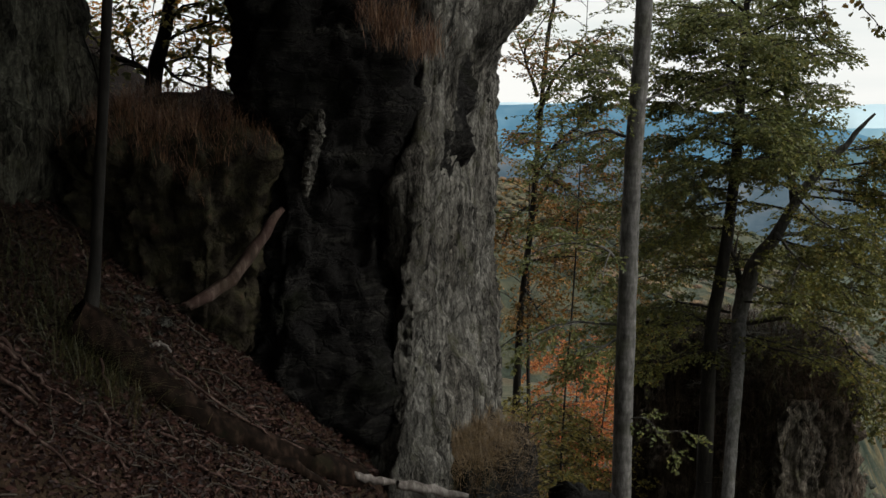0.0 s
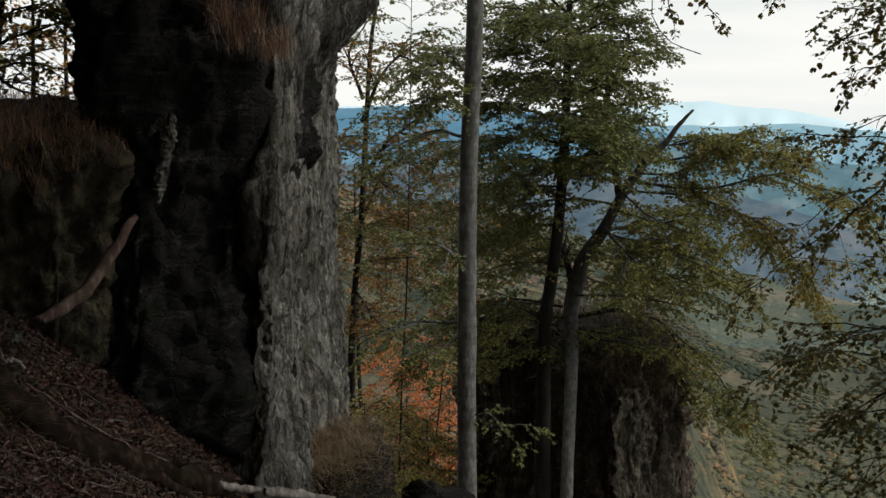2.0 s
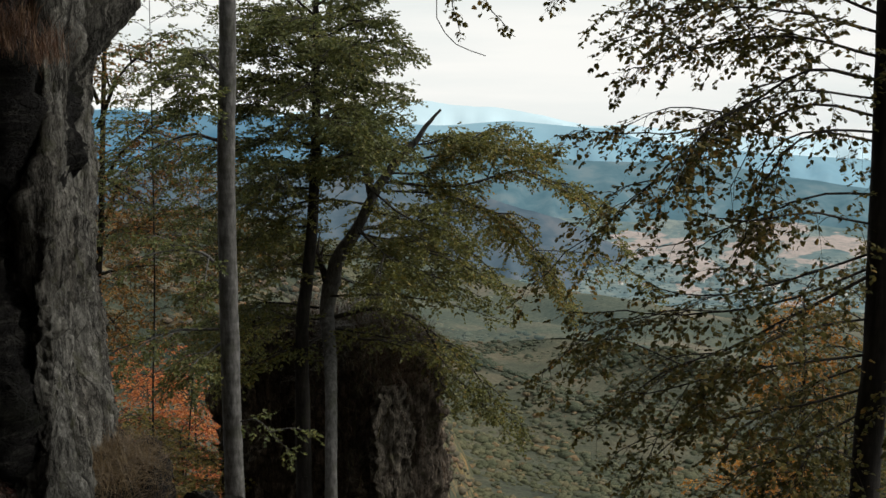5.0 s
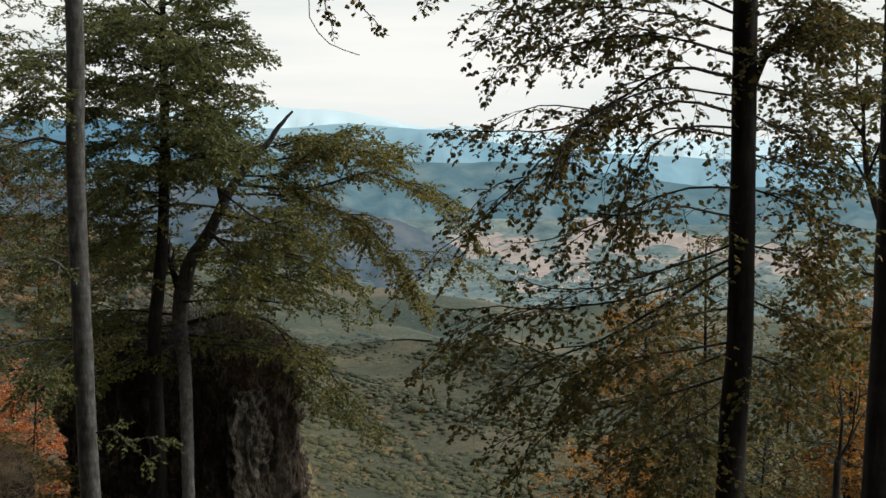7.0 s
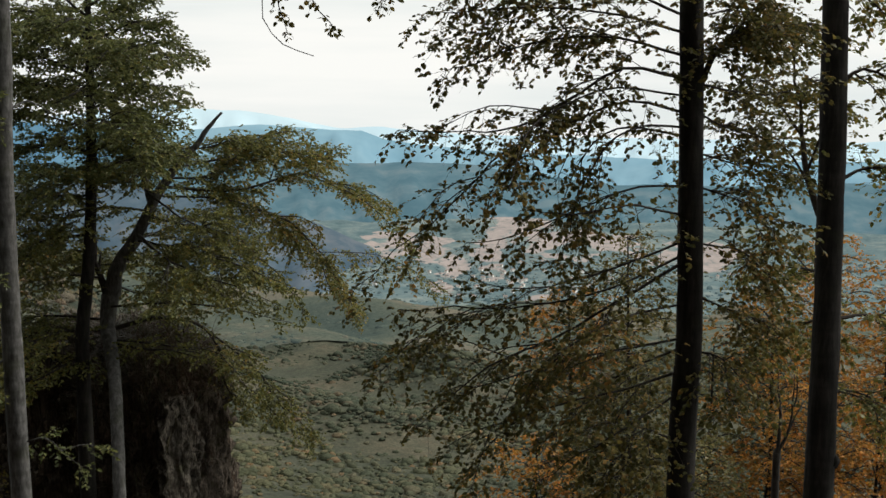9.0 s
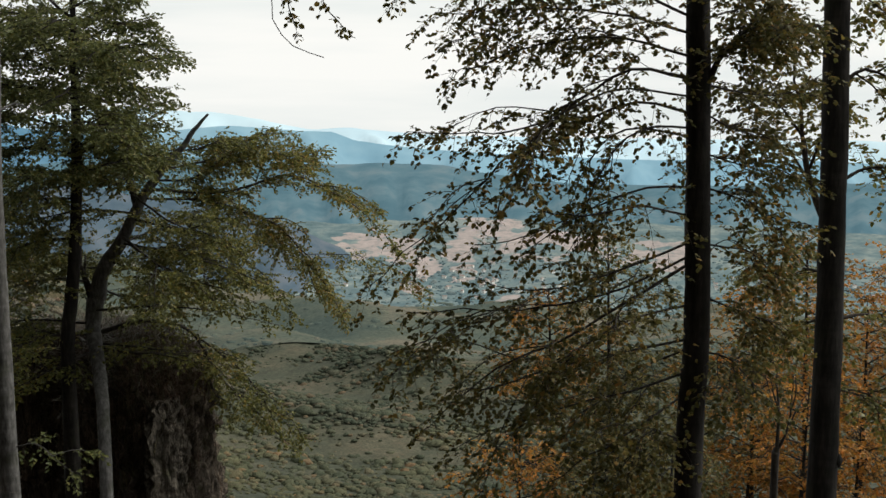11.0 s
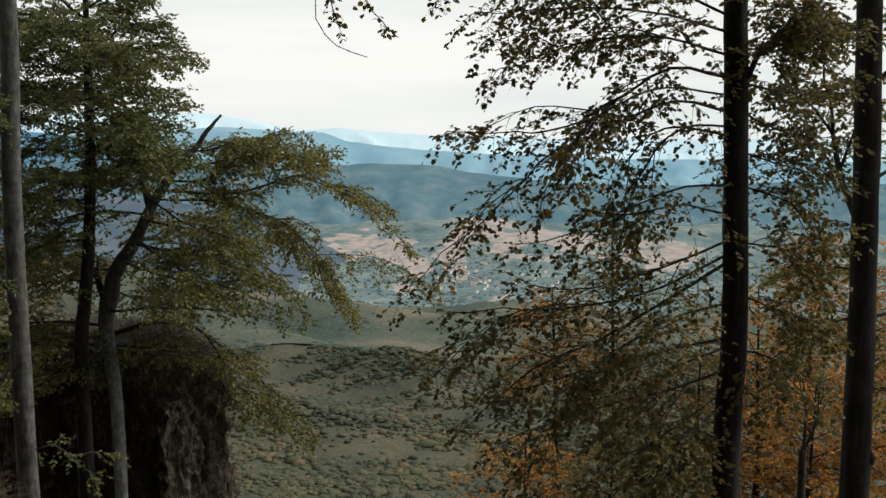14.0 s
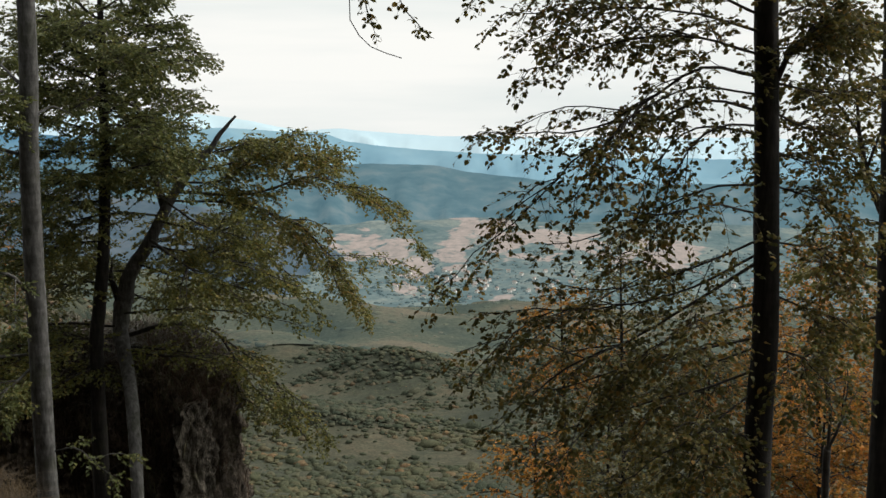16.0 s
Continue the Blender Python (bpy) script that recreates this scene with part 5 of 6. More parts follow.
tree("beech_tree", "dark beech trunk with drooping leafy branches against the valley", [(3.45, 13.1, -9.0, 0.2), (3.4, 13.2, -0.6, 0.155), (3.43, 13.2, 1.1, 0.14), (3.4, 13.3, 2.9, 0.13), (3.37, 13.5, 4.7, 0.125), (3.3, 13.6, 7.5, 0.11), (3.2, 13.7, 11.5, 0.05)],
     [
      ([(3.31, 13.40, 3.85), (2.62, 13.00, 3.95), (2.00, 13.00, 3.58), (1.54, 13.00, 3.35), (1.03, 13.00, 3.23), (0.28, 12.80, 3.21)], 0.019, dict(gap=0.12, forks=5)),
      ([(3.30, 13.40, 4.08), (2.50, 13.00, 4.26), (1.76, 13.00, 4.20), (1.08, 13.00, 4.02), (0.65, 13.00, 3.89)], 0.016, dict(gap=0.12, forks=5)),
      ([(3.31, 13.40, 4.31), (2.43, 13.00, 4.54), (1.64, 13.00, 4.60), (0.90, 13.00, 4.47)], 0.016, dict(gap=0.12, forks=5)),
      ([(3.32, 13.50, 4.48), (2.43, 13.00, 4.79), (1.69, 13.00, 4.82), (1.07, 13.00, 4.68)], 0.016, dict(gap=0.12, forks=5)),
      ([(3.32, 13.40, 3.49), (2.69, 13.00, 3.63), (2.06, 13.00, 3.35), (1.55, 13.00, 3.11), (1.09, 13.00, 2.71), (0.62, 13.00, 2.36), (0.06, 12.80, 1.93)], 0.016, dict(reach=0.45)),
      ([(3.30, 13.40, 3.25), (2.64, 13.00, 3.38), (2.30, 13.00, 3.21), (2.15, 13.00, 2.77), (2.10, 13.00, 2.12)], 0.013, dict(reach=0.32, forks=1, droop=0.7)),
      ([(3.30, 13.40, 3.34), (2.72, 12.50, 3.42), (2.37, 12.30, 3.17), (2.25, 12.20, 2.77), (2.19, 12.20, 2.32)], 0.013, dict(reach=0.32, forks=1, droop=0.7)),
      ([(3.30, 13.40, 3.67), (2.45, 12.60, 3.77), (1.81, 12.20, 3.45), (1.61, 12.10, 3.05), (1.49, 12.10, 2.50)], 0.012, dict(reach=0.32, forks=1, droop=0.7)),
      ([(3.30, 13.30, 2.73), (2.71, 13.00, 2.78), (2.14, 13.00, 2.66), (1.56, 13.00, 2.43), (1.09, 13.00, 2.35)], 0.013, dict(forks=1, reach=0.45)),
      ([(3.30, 13.30, 2.43), (2.68, 12.40, 2.64), (2.13, 12.00, 2.55), (1.64, 12.00, 2.46)], 0.013, dict(forks=1, reach=0.45)),
      ([(3.29, 13.30, 2.12), (2.68, 13.00, 1.95), (2.10, 13.00, 1.77), (1.51, 13.00, 1.69), (1.09, 13.00, 1.76)], 0.014, {}),
      ([(3.30, 13.30, 1.97), (2.48, 12.80, 1.70), (1.77, 12.60, 1.58), (1.08, 12.50, 1.54), (0.52, 12.50, 1.50)], 0.015, dict(reach=0.55)),
      ([(3.28, 13.20, 1.90), (2.58, 13.00, 1.52), (2.05, 13.00, 1.21), (1.46, 13.00, 0.91), (0.98, 13.00, 0.54), (0.55, 13.00, 0.08)], 0.019, dict(reach=0.6)),
      ([(3.29, 13.20, 1.47), (2.58, 12.30, 1.57), (2.04, 12.00, 1.41), (1.72, 12.00, 1.04)], 0.013, {}),
      ([(3.30, 13.20, 1.10), (2.67, 12.80, 1.08), (2.01, 12.60, 0.96), (1.38, 12.60, 0.72), (0.91, 12.60, 0.72)], 0.015, {}),
      ([(3.29, 13.20, 0.73), (2.72, 13.00, 0.60), (2.07, 13.00, 0.41), (1.41, 13.00, 0.15), (0.84, 13.00, -0.09)], 0.015, {}),
      ([(3.29, 13.20, 0.47), (2.67, 12.60, 0.29), (2.18, 12.40, 0.05), (1.73, 12.40, -0.32)], 0.013, {}),
      ([(3.31, 13.20, -0.03), (2.88, 12.80, 0.21), (2.50, 12.60, -0.14), (2.28, 12.60, -0.51)], 0.013, {}),
      ([(3.29, 13.20, 0.98), (2.91, 13.80, 0.62), (2.33, 14.20, 0.24), (1.70, 14.40, -0.03)], 0.013, dict(gap=0.12, forks=4, reach=0.65)),
      ([(3.49, 13.40, 2.11), (3.90, 13.20, 2.08), (4.30, 13.00, 1.87)], 0.012, dict(gap=0.12, forks=4, reach=0.65)),
      ([(3.47, 13.40, 2.72), (3.92, 13.40, 2.61), (4.42, 13.40, 2.46)], 0.012, dict(gap=0.12, forks=4, reach=0.65)),
      ([(3.49, 13.30, 1.57), (3.90, 13.30, 1.34), (4.34, 13.30, 1.13)], 0.012, dict(gap=0.12, forks=4, reach=0.65)),
      ([(3.50, 13.30, 0.95), (3.78, 13.00, 0.91), (4.13, 12.80, 0.65)], 0.012, dict(gap=0.12, forks=4, reach=0.65)),
      ([(3.47, 13.40, 3.49), (3.83, 13.40, 3.33), (4.32, 13.40, 3.18)], 0.012, dict(gap=0.12, forks=4, reach=0.65)),
      ([(3.48, 13.40, 3.79), (3.60, 13.30, 4.11), (3.82, 13.20, 4.43), (4.01, 13.00, 4.82)], 0.04, dict(gap=0.12, forks=4, reach=0.65)),
      ([(3.49, 13.40, 3.79), (4.10, 13.80, 3.67), (4.66, 14.20, 3.79)], 0.012, dict(gap=0.12, forks=4, reach=0.65)),
      ([(3.47, 13.40, 4.14), (3.81, 13.00, 4.15), (4.09, 12.60, 4.24)], 0.012, dict(gap=0.12, forks=4, reach=0.65)),
      ([(3.46, 13.40, 3.08), (4.00, 14.00, 2.92), (4.80, 14.60, 2.75)], 0.012, dict(gap=0.12, forks=4, reach=0.65)),
      ([(3.48, 13.50, 4.48), (4.05, 13.80, 4.60), (4.71, 14.20, 4.54)], 0.012, dict(gap=0.12, forks=4, reach=0.65)),
      ([(3.46, 13.50, 4.66), (3.73, 13.00, 4.82), (4.06, 12.60, 4.83)], 0.012, dict(gap=0.12, forks=4, reach=0.65)),
      ([(3.29, 13.60, 5.34), (1.50, 12.60, 5.49), (-0.11, 12.10, 5.20), (-0.69, 12.00, 4.79), (-0.64, 11.95, 4.43)], 0.014, dict(crook=0.01, reach=0.12, start=0.88, gap=0.12, forks=0, twig=0.14)),
      ([(1.50, 12.60, 5.49), (0.15, 12.10, 5.10), (-0.37, 11.95, 4.66), (-0.17, 11.93, 4.30)], 0.012, dict(crook=0.01, reach=0.10, start=0.82, gap=0.16, forks=0, twig=0.12)),
      ([(-0.63, 12.00, 5.09), (-0.86, 11.95, 4.58), (-0.69, 11.95, 4.25), (-0.35, 11.95, 4.13)], 0.0055, dict(bare=True, blunt=0.6, crook=0.004)),
      ([(1.50, 12.60, 5.49), (0.67, 12.10, 5.10), (0.30, 11.90, 4.68)], 0.012, dict(crook=0.01, reach=0.22, start=0.75, gap=0.2, forks=0, twig=0.2))],
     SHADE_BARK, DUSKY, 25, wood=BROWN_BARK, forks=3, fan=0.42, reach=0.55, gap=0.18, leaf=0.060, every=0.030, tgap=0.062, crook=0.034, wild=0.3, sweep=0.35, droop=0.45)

tree("beech_tree", "dark straight beech trunk with a knot and amber leaves", [(5.25, 14.6, -9.0, 0.22), (5.28, 14.6, -1.2, 0.175), (5.29, 14.8, 2.0, 0.155), (5.26, 15.0, 4.7, 0.15), (5.2, 15.2, 8.0, 0.12), (5.2, 15.2, 12, 0.05)],
     [([(5.19, 14.90, 2.18), (5.10, 15.40, 2.72), (5.12, 15.80, 3.31), (5.04, 16.20, 4.27)], 0.05, {}),
      ([(5.28, 14.80, 0.96), (5.17, 15.50, 0.72), (4.97, 16.50, 0.25)], 0.02, {}),
      ([(5.25, 14.80, 1.51), (5.08, 15.80, 1.39), (4.86, 16.80, 1.03)], 0.02, {}),
      ([(5.42, 14.80, 0.96), (5.90, 15.00, 0.92), (6.59, 15.30, 0.56)], 0.025, {}),
      ([(5.32, 14.80, 2.59), (5.78, 15.00, 2.70), (6.46, 15.30, 2.32)], 0.025, {}),
      ([(5.29, 14.90, 3.70), (5.70, 15.00, 3.89), (6.44, 15.30, 3.61)], 0.03, {}),
      ([(5.19, 14.90, 4.28), (5.04, 15.50, 4.41), (4.65, 16.00, 4.06)], 0.03, {}),
      ([(5.23, 14.90, 3.51), (5.25, 15.80, 3.52), (4.96, 16.50, 3.40)], 0.03, {}),
      ([(5.23, 14.90, 4.67), (5.64, 15.00, 4.80), (6.37, 15.30, 4.48)], 0.03, {}),
      ([(5.30, 14.70, 0.08), (5.82, 15.00, -0.00), (6.51, 15.30, -0.39)], 0.02, {})],
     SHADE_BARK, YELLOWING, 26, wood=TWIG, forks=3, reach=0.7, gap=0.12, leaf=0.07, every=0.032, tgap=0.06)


beech_with_knot = [o for o in bpy.data.objects if o.name.startswith("beech_tree") and not o.parent][-1]
knot_at = Vector((5.41, 14.60, -0.73)) - beech_with_knot.location
kv, kf = tube(np.array([[0, 0, -0.11], [0.01, 0, -0.07], [0.02, 0, 0], [0.01, 0, 0.06], [0, 0, 0.10]]) + np.array(knot_at), [0.01, 0.07, 0.095, 0.06, 0.01], 12, 0.12, 4)
part("knot", grid_mesh("knot", kv, kf, SHADE_BARK), beech_with_knot)

tree("sapling", "bare forked sapling between the dark beech trunks", [(5.43, 17.00, -9.0, 0.07), (5.35, 17.00, -2.15, 0.055), (5.35, 17.00, -1.64, 0.05), (5.36, 17.00, -1.43, 0.045)],
     [([(5.36, 17.00, -1.47), (5.38, 17.00, -0.94), (5.40, 17.10, -0.60), (5.50, 17.20, -0.35)], 0.028, dict(bare=True)), ([(5.36, 17.00, -1.47), (5.49, 17.00, -1.18), (5.52, 16.90, -0.79), (5.52, 16.80, -0.27)], 0.026, dict(bare=True)), ([(5.49, 17.00, -1.18), (5.65, 17.10, -0.85), (5.80, 17.20, -0.63)], 0.016, dict(bare=True)), ([(5.38, 17.00, -0.94), (5.26, 16.90, -0.63), (5.19, 16.80, -0.32)], 0.014, dict(bare=True)),
      ([(5.53, 17.00, -1.31), (5.69, 17.00, -1.34), (5.79, 17.10, -1.50)], 0.012, dict(bare=True)), ([(5.39, 17.00, -1.89), (5.56, 17.00, -1.87), (5.79, 17.10, -2.00)], 0.012, dict(bare=True)), ([(5.52, 16.90, -0.79), (5.54, 16.80, -0.51), (5.46, 16.70, -0.17)], 0.014, dict(bare=True))], BROWN_BARK, DUSKY, 31, sides=8)


def wild_tree(name, label, at, top, low, spread, leaves, seed, leaf=0.13, limbs=26, r=0.12, **more):
    """A tree grown at random: limbs all round between low and top."""
    rng = np.random.default_rng(seed)
    x, y, z = at
    bend = rng.normal(0, 0.35, 2)
    line = [(x, y, z, r * 1.4), (x + bend[0] * 0.4, y + bend[1] * 0.4, (z + low) / 2, r * 1.1), (x + bend[0], y + bend[1], low, r), (x + bend[0] * 1.6, y + bend[1] * 1.6, top, r * 0.25)]
    out = []
    for k in range(limbs):
        f = (k + rng.uniform(0, 0.9)) / limbs
        zz = low + (top - low) * f
        a = k * 2.4 + rng.normal(0, 0.4)
        reach = spread * (0.45 + 0.75 * math.sin(math.pi * min(1, 0.22 + 0.78 * f))) * rng.uniform(0.6, 1.15)
        c = np.array([x + bend[0] * (1 + 0.6 * f), y + bend[1] * (1 + 0.6 * f), zz])
        d = np.array([math.cos(a), math.sin(a), 0])
        up = rng.uniform(0.1, 0.5) * reach
        out.append(([c, c + d * reach * 0.5 + [0, 0, up * 0.7], c + d * reach + [0, 0, up * 0.6 * rng.uniform(-0.6, 1.2)]], r * 0.3, {}))
    opt = dict(forks=0, reach=spread * 0.48, gap=leaf * 1.9, leaf=leaf, every=leaf * 0.5, tgap=leaf * 0.9, twig=leaf * 3)
    opt.update(more)
    return tree(name, label, line, out, SHADE_BARK, leaves, seed, sides=8, **opt)


wild_tree("shrub", "scarlet autumn shrub on the slope beyond the rock", (-21.6, 48.5, -18.5), -9.8, -17.5, 3.2, RED, 41, 0.13, 44, 0.05)
wild_tree("shrub", "orange-red autumn shrub on the slope", (-18.8, 46.0, -18.0), -10.6, -17.0, 3.0, RED, 42, 0.13, 40, 0.05)
for k, (px, lab) in enumerate((((-14.08, 29.97, -7.36), "olive-yellow shrub below the rock"), ((-14.03, 32.26, -8.11), "yellow-green shrub below the rock"), ((-12.14, 30.96, -8.10), "olive shrub beside the beech trunk"), ((-11.81, 26.65, -6.85), "yellowing shrub below the rock"))):
    wild_tree("shrub", lab, (px[0], px[1], px[2] - 2.2), px[2] + 1.3, px[2] - 1.8, 1.9, OLIVE, 50 + k, 0.12, 26, 0.04)
for k, (p, h, s, mat, lab) in enumerate((((3.31, 43.89, -11.84), 2.6, 2.2, AMBER, "small amber tree below the beeches"), ((6.30, 46.61, -11.94), 4.0, 2.6, MOSSY, "olive autumn tree below the beeches"),
        ((5.43, 51.74, -8.56), 3.0, 2.2, AMBER, "amber autumn tree on the slope"), ((7.65, 49.45, -6.83), 4.5, 2.6, MOSSY, "bronze-green autumn tree on the slope"), ((9.40, 44.06, -9.77), 4.5, 2.6, MOSSY, "olive autumn tree on the slope"),
        ((12.25, 44.41, -7.76), 4.5, 2.8, AMBER, "golden autumn tree behind the beech"), ((14.42, 45.87, -6.01), 4.0, 2.4, AMBER, "amber autumn tree behind the beech"), ((12.22, 40.27, -9.71), 4.0, 2.6, AMBER, "amber-leaved tree on the slope"),
        ((15.77, 43.31, -8.28), 4.5, 2.8, AMBER, "rusty autumn tree on the slope"), ((7.59, 39.32, -10.53), 3.0, 2.2, MOSSY, "bronze-green shrub below the beeches"),
        ((10.80, 42.72, -11.62), 3.0, 2.4, AMBER, "amber shrub below the beeches"), ((14.28, 40.66, -10.84), 3.2, 2.4, AMBER, "amber shrub on the slope"), ((5.32, 41.69, -11.84), 2.4, 2.0, MOSSY, "bronze-green shrub on the slope"), ((17.74, 44.71, -6.16), 4.0, 2.6, AMBER, "amber autumn tree on the slope"))):
    g = float(ground_height(np.array(p[0]), np.array(p[1])))
    wild_tree("autumn_tree", lab, (p[0], p[1], max(g, p[2] - 16)), p[2] + h * 0.6, p[2] - h, s, mat, 70 + k, 0.15, 30, 0.09)


for p, h, low, spread, mat, lab, sd in (((-12.94, 30.00, 3.05), 3.5, 5.0, 1.9, GREEN, "leafy green beech beyond the rock", 81), ((-14.18, 34.00, -2.13), 3.0, 3.5, 2.0, RUST, "rust and green beech beyond the rock", 82)):
    wild_tree("beech_tree", lab, (p[0], p[1], p[2] - 12), p[2] + h, p[2] - low, spread, mat, sd, 0.105, 40, 0.022, gap=0.20, every=0.05, tgap=0.10, twig=0.34)


# ---- unseen canopy added above and behind the camera's way to dim the wood ----
def canopy(name, label, count, lo, hi, size, seed, mat):
    """Unseen leafy masses overhead, added to keep sky and sun off the slope."""
    rng = np.random.default_rng(seed)
    n = count * 130
    c = rng.uniform(lo, hi, (count, 3))
    p = np.repeat(c, 130, 0) + rng.normal(0, 0.45, (n, 3)) * size * (1, 1, 0.45)
    d = unit(rng.normal(0, 1, (n, 3)) * (1, 1, 0.4))
    w = unit(np.cross(rng.normal(0, 0.4, (n, 3)) + [0, 0, 1], d))
    L = rng.uniform(0.32, 0.58, n)
    v, f = blades(p, d, w, L, L * 0.7)
    return tagged(new(name, grid_mesh(name, v, f, mat, False)), label, "woods", kind="stuff")


canopy("woodland", "unseen beech canopy added overhead to shade the slope", 290, (-17, -14, 9.0), (-4.5, 13, 14.0), 1.5, 61, GREEN)
canopy("woodland", "unseen beech canopy added to shade the edge of the drop", 110, (-4.5, 2, 9.0), (6.0, 12.5, 13.0), 1.4, 65, GREEN)
canopy("woodland", "unseen beech canopy added for shade behind the edge of the drop", 130, (-4.5, -14, 9.0), (4, 2, 14.0), 1.5, 64, GREEN)


# ---- undergrowth, litter and dead wood ----
def tuft_field(name, label, category, spots, mat, seed, length, width, lean=0.5, thick=1, kind="stuff"):
    """Grass: arching blades from the given spots, three spans each."""
    rng = np.random.default_rng(seed)
    p = np.asarray(spots, float)
    n = len(p)
    a = rng.uniform(0, 2 * np.pi, n)
    out = np.c_[np.cos(a), np.sin(a), np.zeros(n)] * lean * rng.uniform(0.2, 1.4, (n, 1))
    L = length * rng.uniform(0.45, 1.25, (n, 1))
    side = np.c_[-np.sin(a), np.cos(a), np.zeros(n)] * width * 0.5
    rows = []
    for f, w in ((0, 1.0), (0.4, 0.9), (0.75, 0.6), (1.0, 0.12)):
        c = p + np.array([0, 0, 1.0]) * L * (f - 0.45 * f ** 2.2 * np.linalg.norm(out, axis=1, keepdims=True)) + out * L * f ** 1.7
        rows += [c - side * w, c + side * w]
    v = np.stack(rows, 1).reshape(-1, 3)
    i = np.arange(n)[:, None, None] * 8
    f = (i + np.array([[0, 1, 3, 2], [2, 3, 5, 4], [4, 5, 7, 6]])).reshape(-1, 4)
    return tagged(new(name, grid_mesh(name, v, f, mat)), label, category, kind=kind)


TOPS = [o for o in bpy.data.objects if o.name.startswith(("rock", "boulder", "ground"))]
bpy.context.view_layer.update()


def on_top(x, y, z_from=30.0, only=None):
    """The height of the topmost rock or ground below a point, or None."""
    best = None
    for o in (only or TOPS):
        hit, place, normal, _ = o.ray_cast(Vector((x, y, z_from)), Vector((0, 0, -1)))
        if hit and (best is None or place.z > best[0]):
            best = (place.z, normal.z)
    return best


def scatter(n, cx, cy, rx, ry, seed, z_from=30.0, only=None, steep=0.0):
    rng = np.random.default_rng(seed)
    out = []
    for _ in range(n):
        x, y = rng.normal(cx, rx), rng.normal(cy, ry)
        h = on_top(x, y, z_from, only)
        if h and h[1] >= steep:
            out.append((x, y, h[0] - 0.02))
    return out


def rock_named(name):
    return [o for o in TOPS if o.name == name]


# dry grass on ledges and boulders
tuft_field("grass", "long dry russet grass on the rock ledge", "grass", scatter(5200, -6.9, 9.9, 0.7, 0.6, 1, 30, rock_named("rock_ledge"), 0.2), STRAW, 1, 0.30, 0.005, 1.0)
tuft_field("grass", "dry grass over the rounded boulder", "grass", scatter(6500, -5.1, 13.3, 0.6, 0.9, 2, 2, rock_named("boulder"), 0.05), HAY, 2, 0.30, 0.006, 1.4)
tuft_field("grass", "shade-darkened dry grass on the dark outcrop", "grass", scatter(5200, -6.7, 29.4, 1.5, 1.5, 3, 3, rock_named("rock_outcrop.001"), 0.12), DARK_HAY, 3, 0.75, 0.013, 1.5)
tuft_field("grass", "dark green brambles and grass on the crown of the outcrop", "undergrowth", scatter(2600, -7.4, 29.2, 1.6, 1.4, 13, 3, rock_named("rock_outcrop.001"), 0.15), GREENGRASS, 13, 0.9, 0.016, 1.3)
tuft_field("grass", "dark grass tufts beside the fallen trunk", "grass", scatter(900, (-5.61, 7.78, 1.43)[0], (-5.61, 7.78, 1.43)[1], 0.22, 0.22, 8, 6), GREENGRASS, 7, 0.42, 0.006, 1.1)
tuft_field("grass", "green grass tufts at the foot of the rocks", "grass", scatter(1200, -6.4, 7.9, 0.5, 0.5, 4, 6), GREENGRASS, 4, 0.28, 0.007, 0.8)

tower = rock_named("rock_tower")[0]
for rib_line, girth in (([(-5.44, 10.72, 3.44), (-5.47, 10.71, 3.26), (-5.53, 10.70, 2.99), (-5.61, 10.73, 2.75), (-5.64, 10.72, 2.56)], (0.05, 0.085, 0.075, 0.06, 0.02)),
                        ([(-5.40, 10.76, 3.46), (-5.50, 10.66, 3.41), (-5.62, 10.60, 3.28)], (0.03, 0.06, 0.05, 0.04, 0.015))):
    v, f = tube(smooth_line(rib_line, 34), np.interp(np.linspace(0, 1, 34), [0, 0.15, 0.45, 0.8, 1], girth), 10, 0.22, 9)
    part("rib", grid_mesh("rib", v, f, ROCK, False), tower, "pale rib of bare rock")

# tufts that hang from the face of the tower
hang = np.random.default_rng(9)
TUFTS = [(-4.79, 10.99, 4.18), (-4.65, 11.34, 4.06), (-4.70, 11.12, 4.32), (-4.61, 11.55, 4.09), (-4.90, 10.91, 4.38)]
spots = np.vstack([hang.normal(c, (0.07, 0.07, 0.06), (150, 3)) for c in TUFTS])
tuft_field("grass", "rusty dry grass tuft growing on the rock face", "grass", spots, STRAW, 5, 0.36, 0.0045, 0.75)

# leaf litter
litter = np.array(scatter(36000, -5.6, 8.2, 1.2, 1.8, 6, 8, rock_named("ground")))
rl = np.random.default_rng(7)
n_l = len(litter)
d_l = unit(rl.normal(0, 1, (n_l, 3)) * (1, 1, 0.45))
f_l = unit(np.cross(rl.normal(0, 0.4, (n_l, 3)) + [0.45, -0.2, 1], d_l))
L_l = rl.uniform(0.035, 0.08, n_l)
v, f = blades(litter + [0, 0, 0.035], d_l, f_l, L_l, L_l * 0.62)
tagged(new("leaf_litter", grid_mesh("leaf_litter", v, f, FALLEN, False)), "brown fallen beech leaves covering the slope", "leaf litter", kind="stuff")


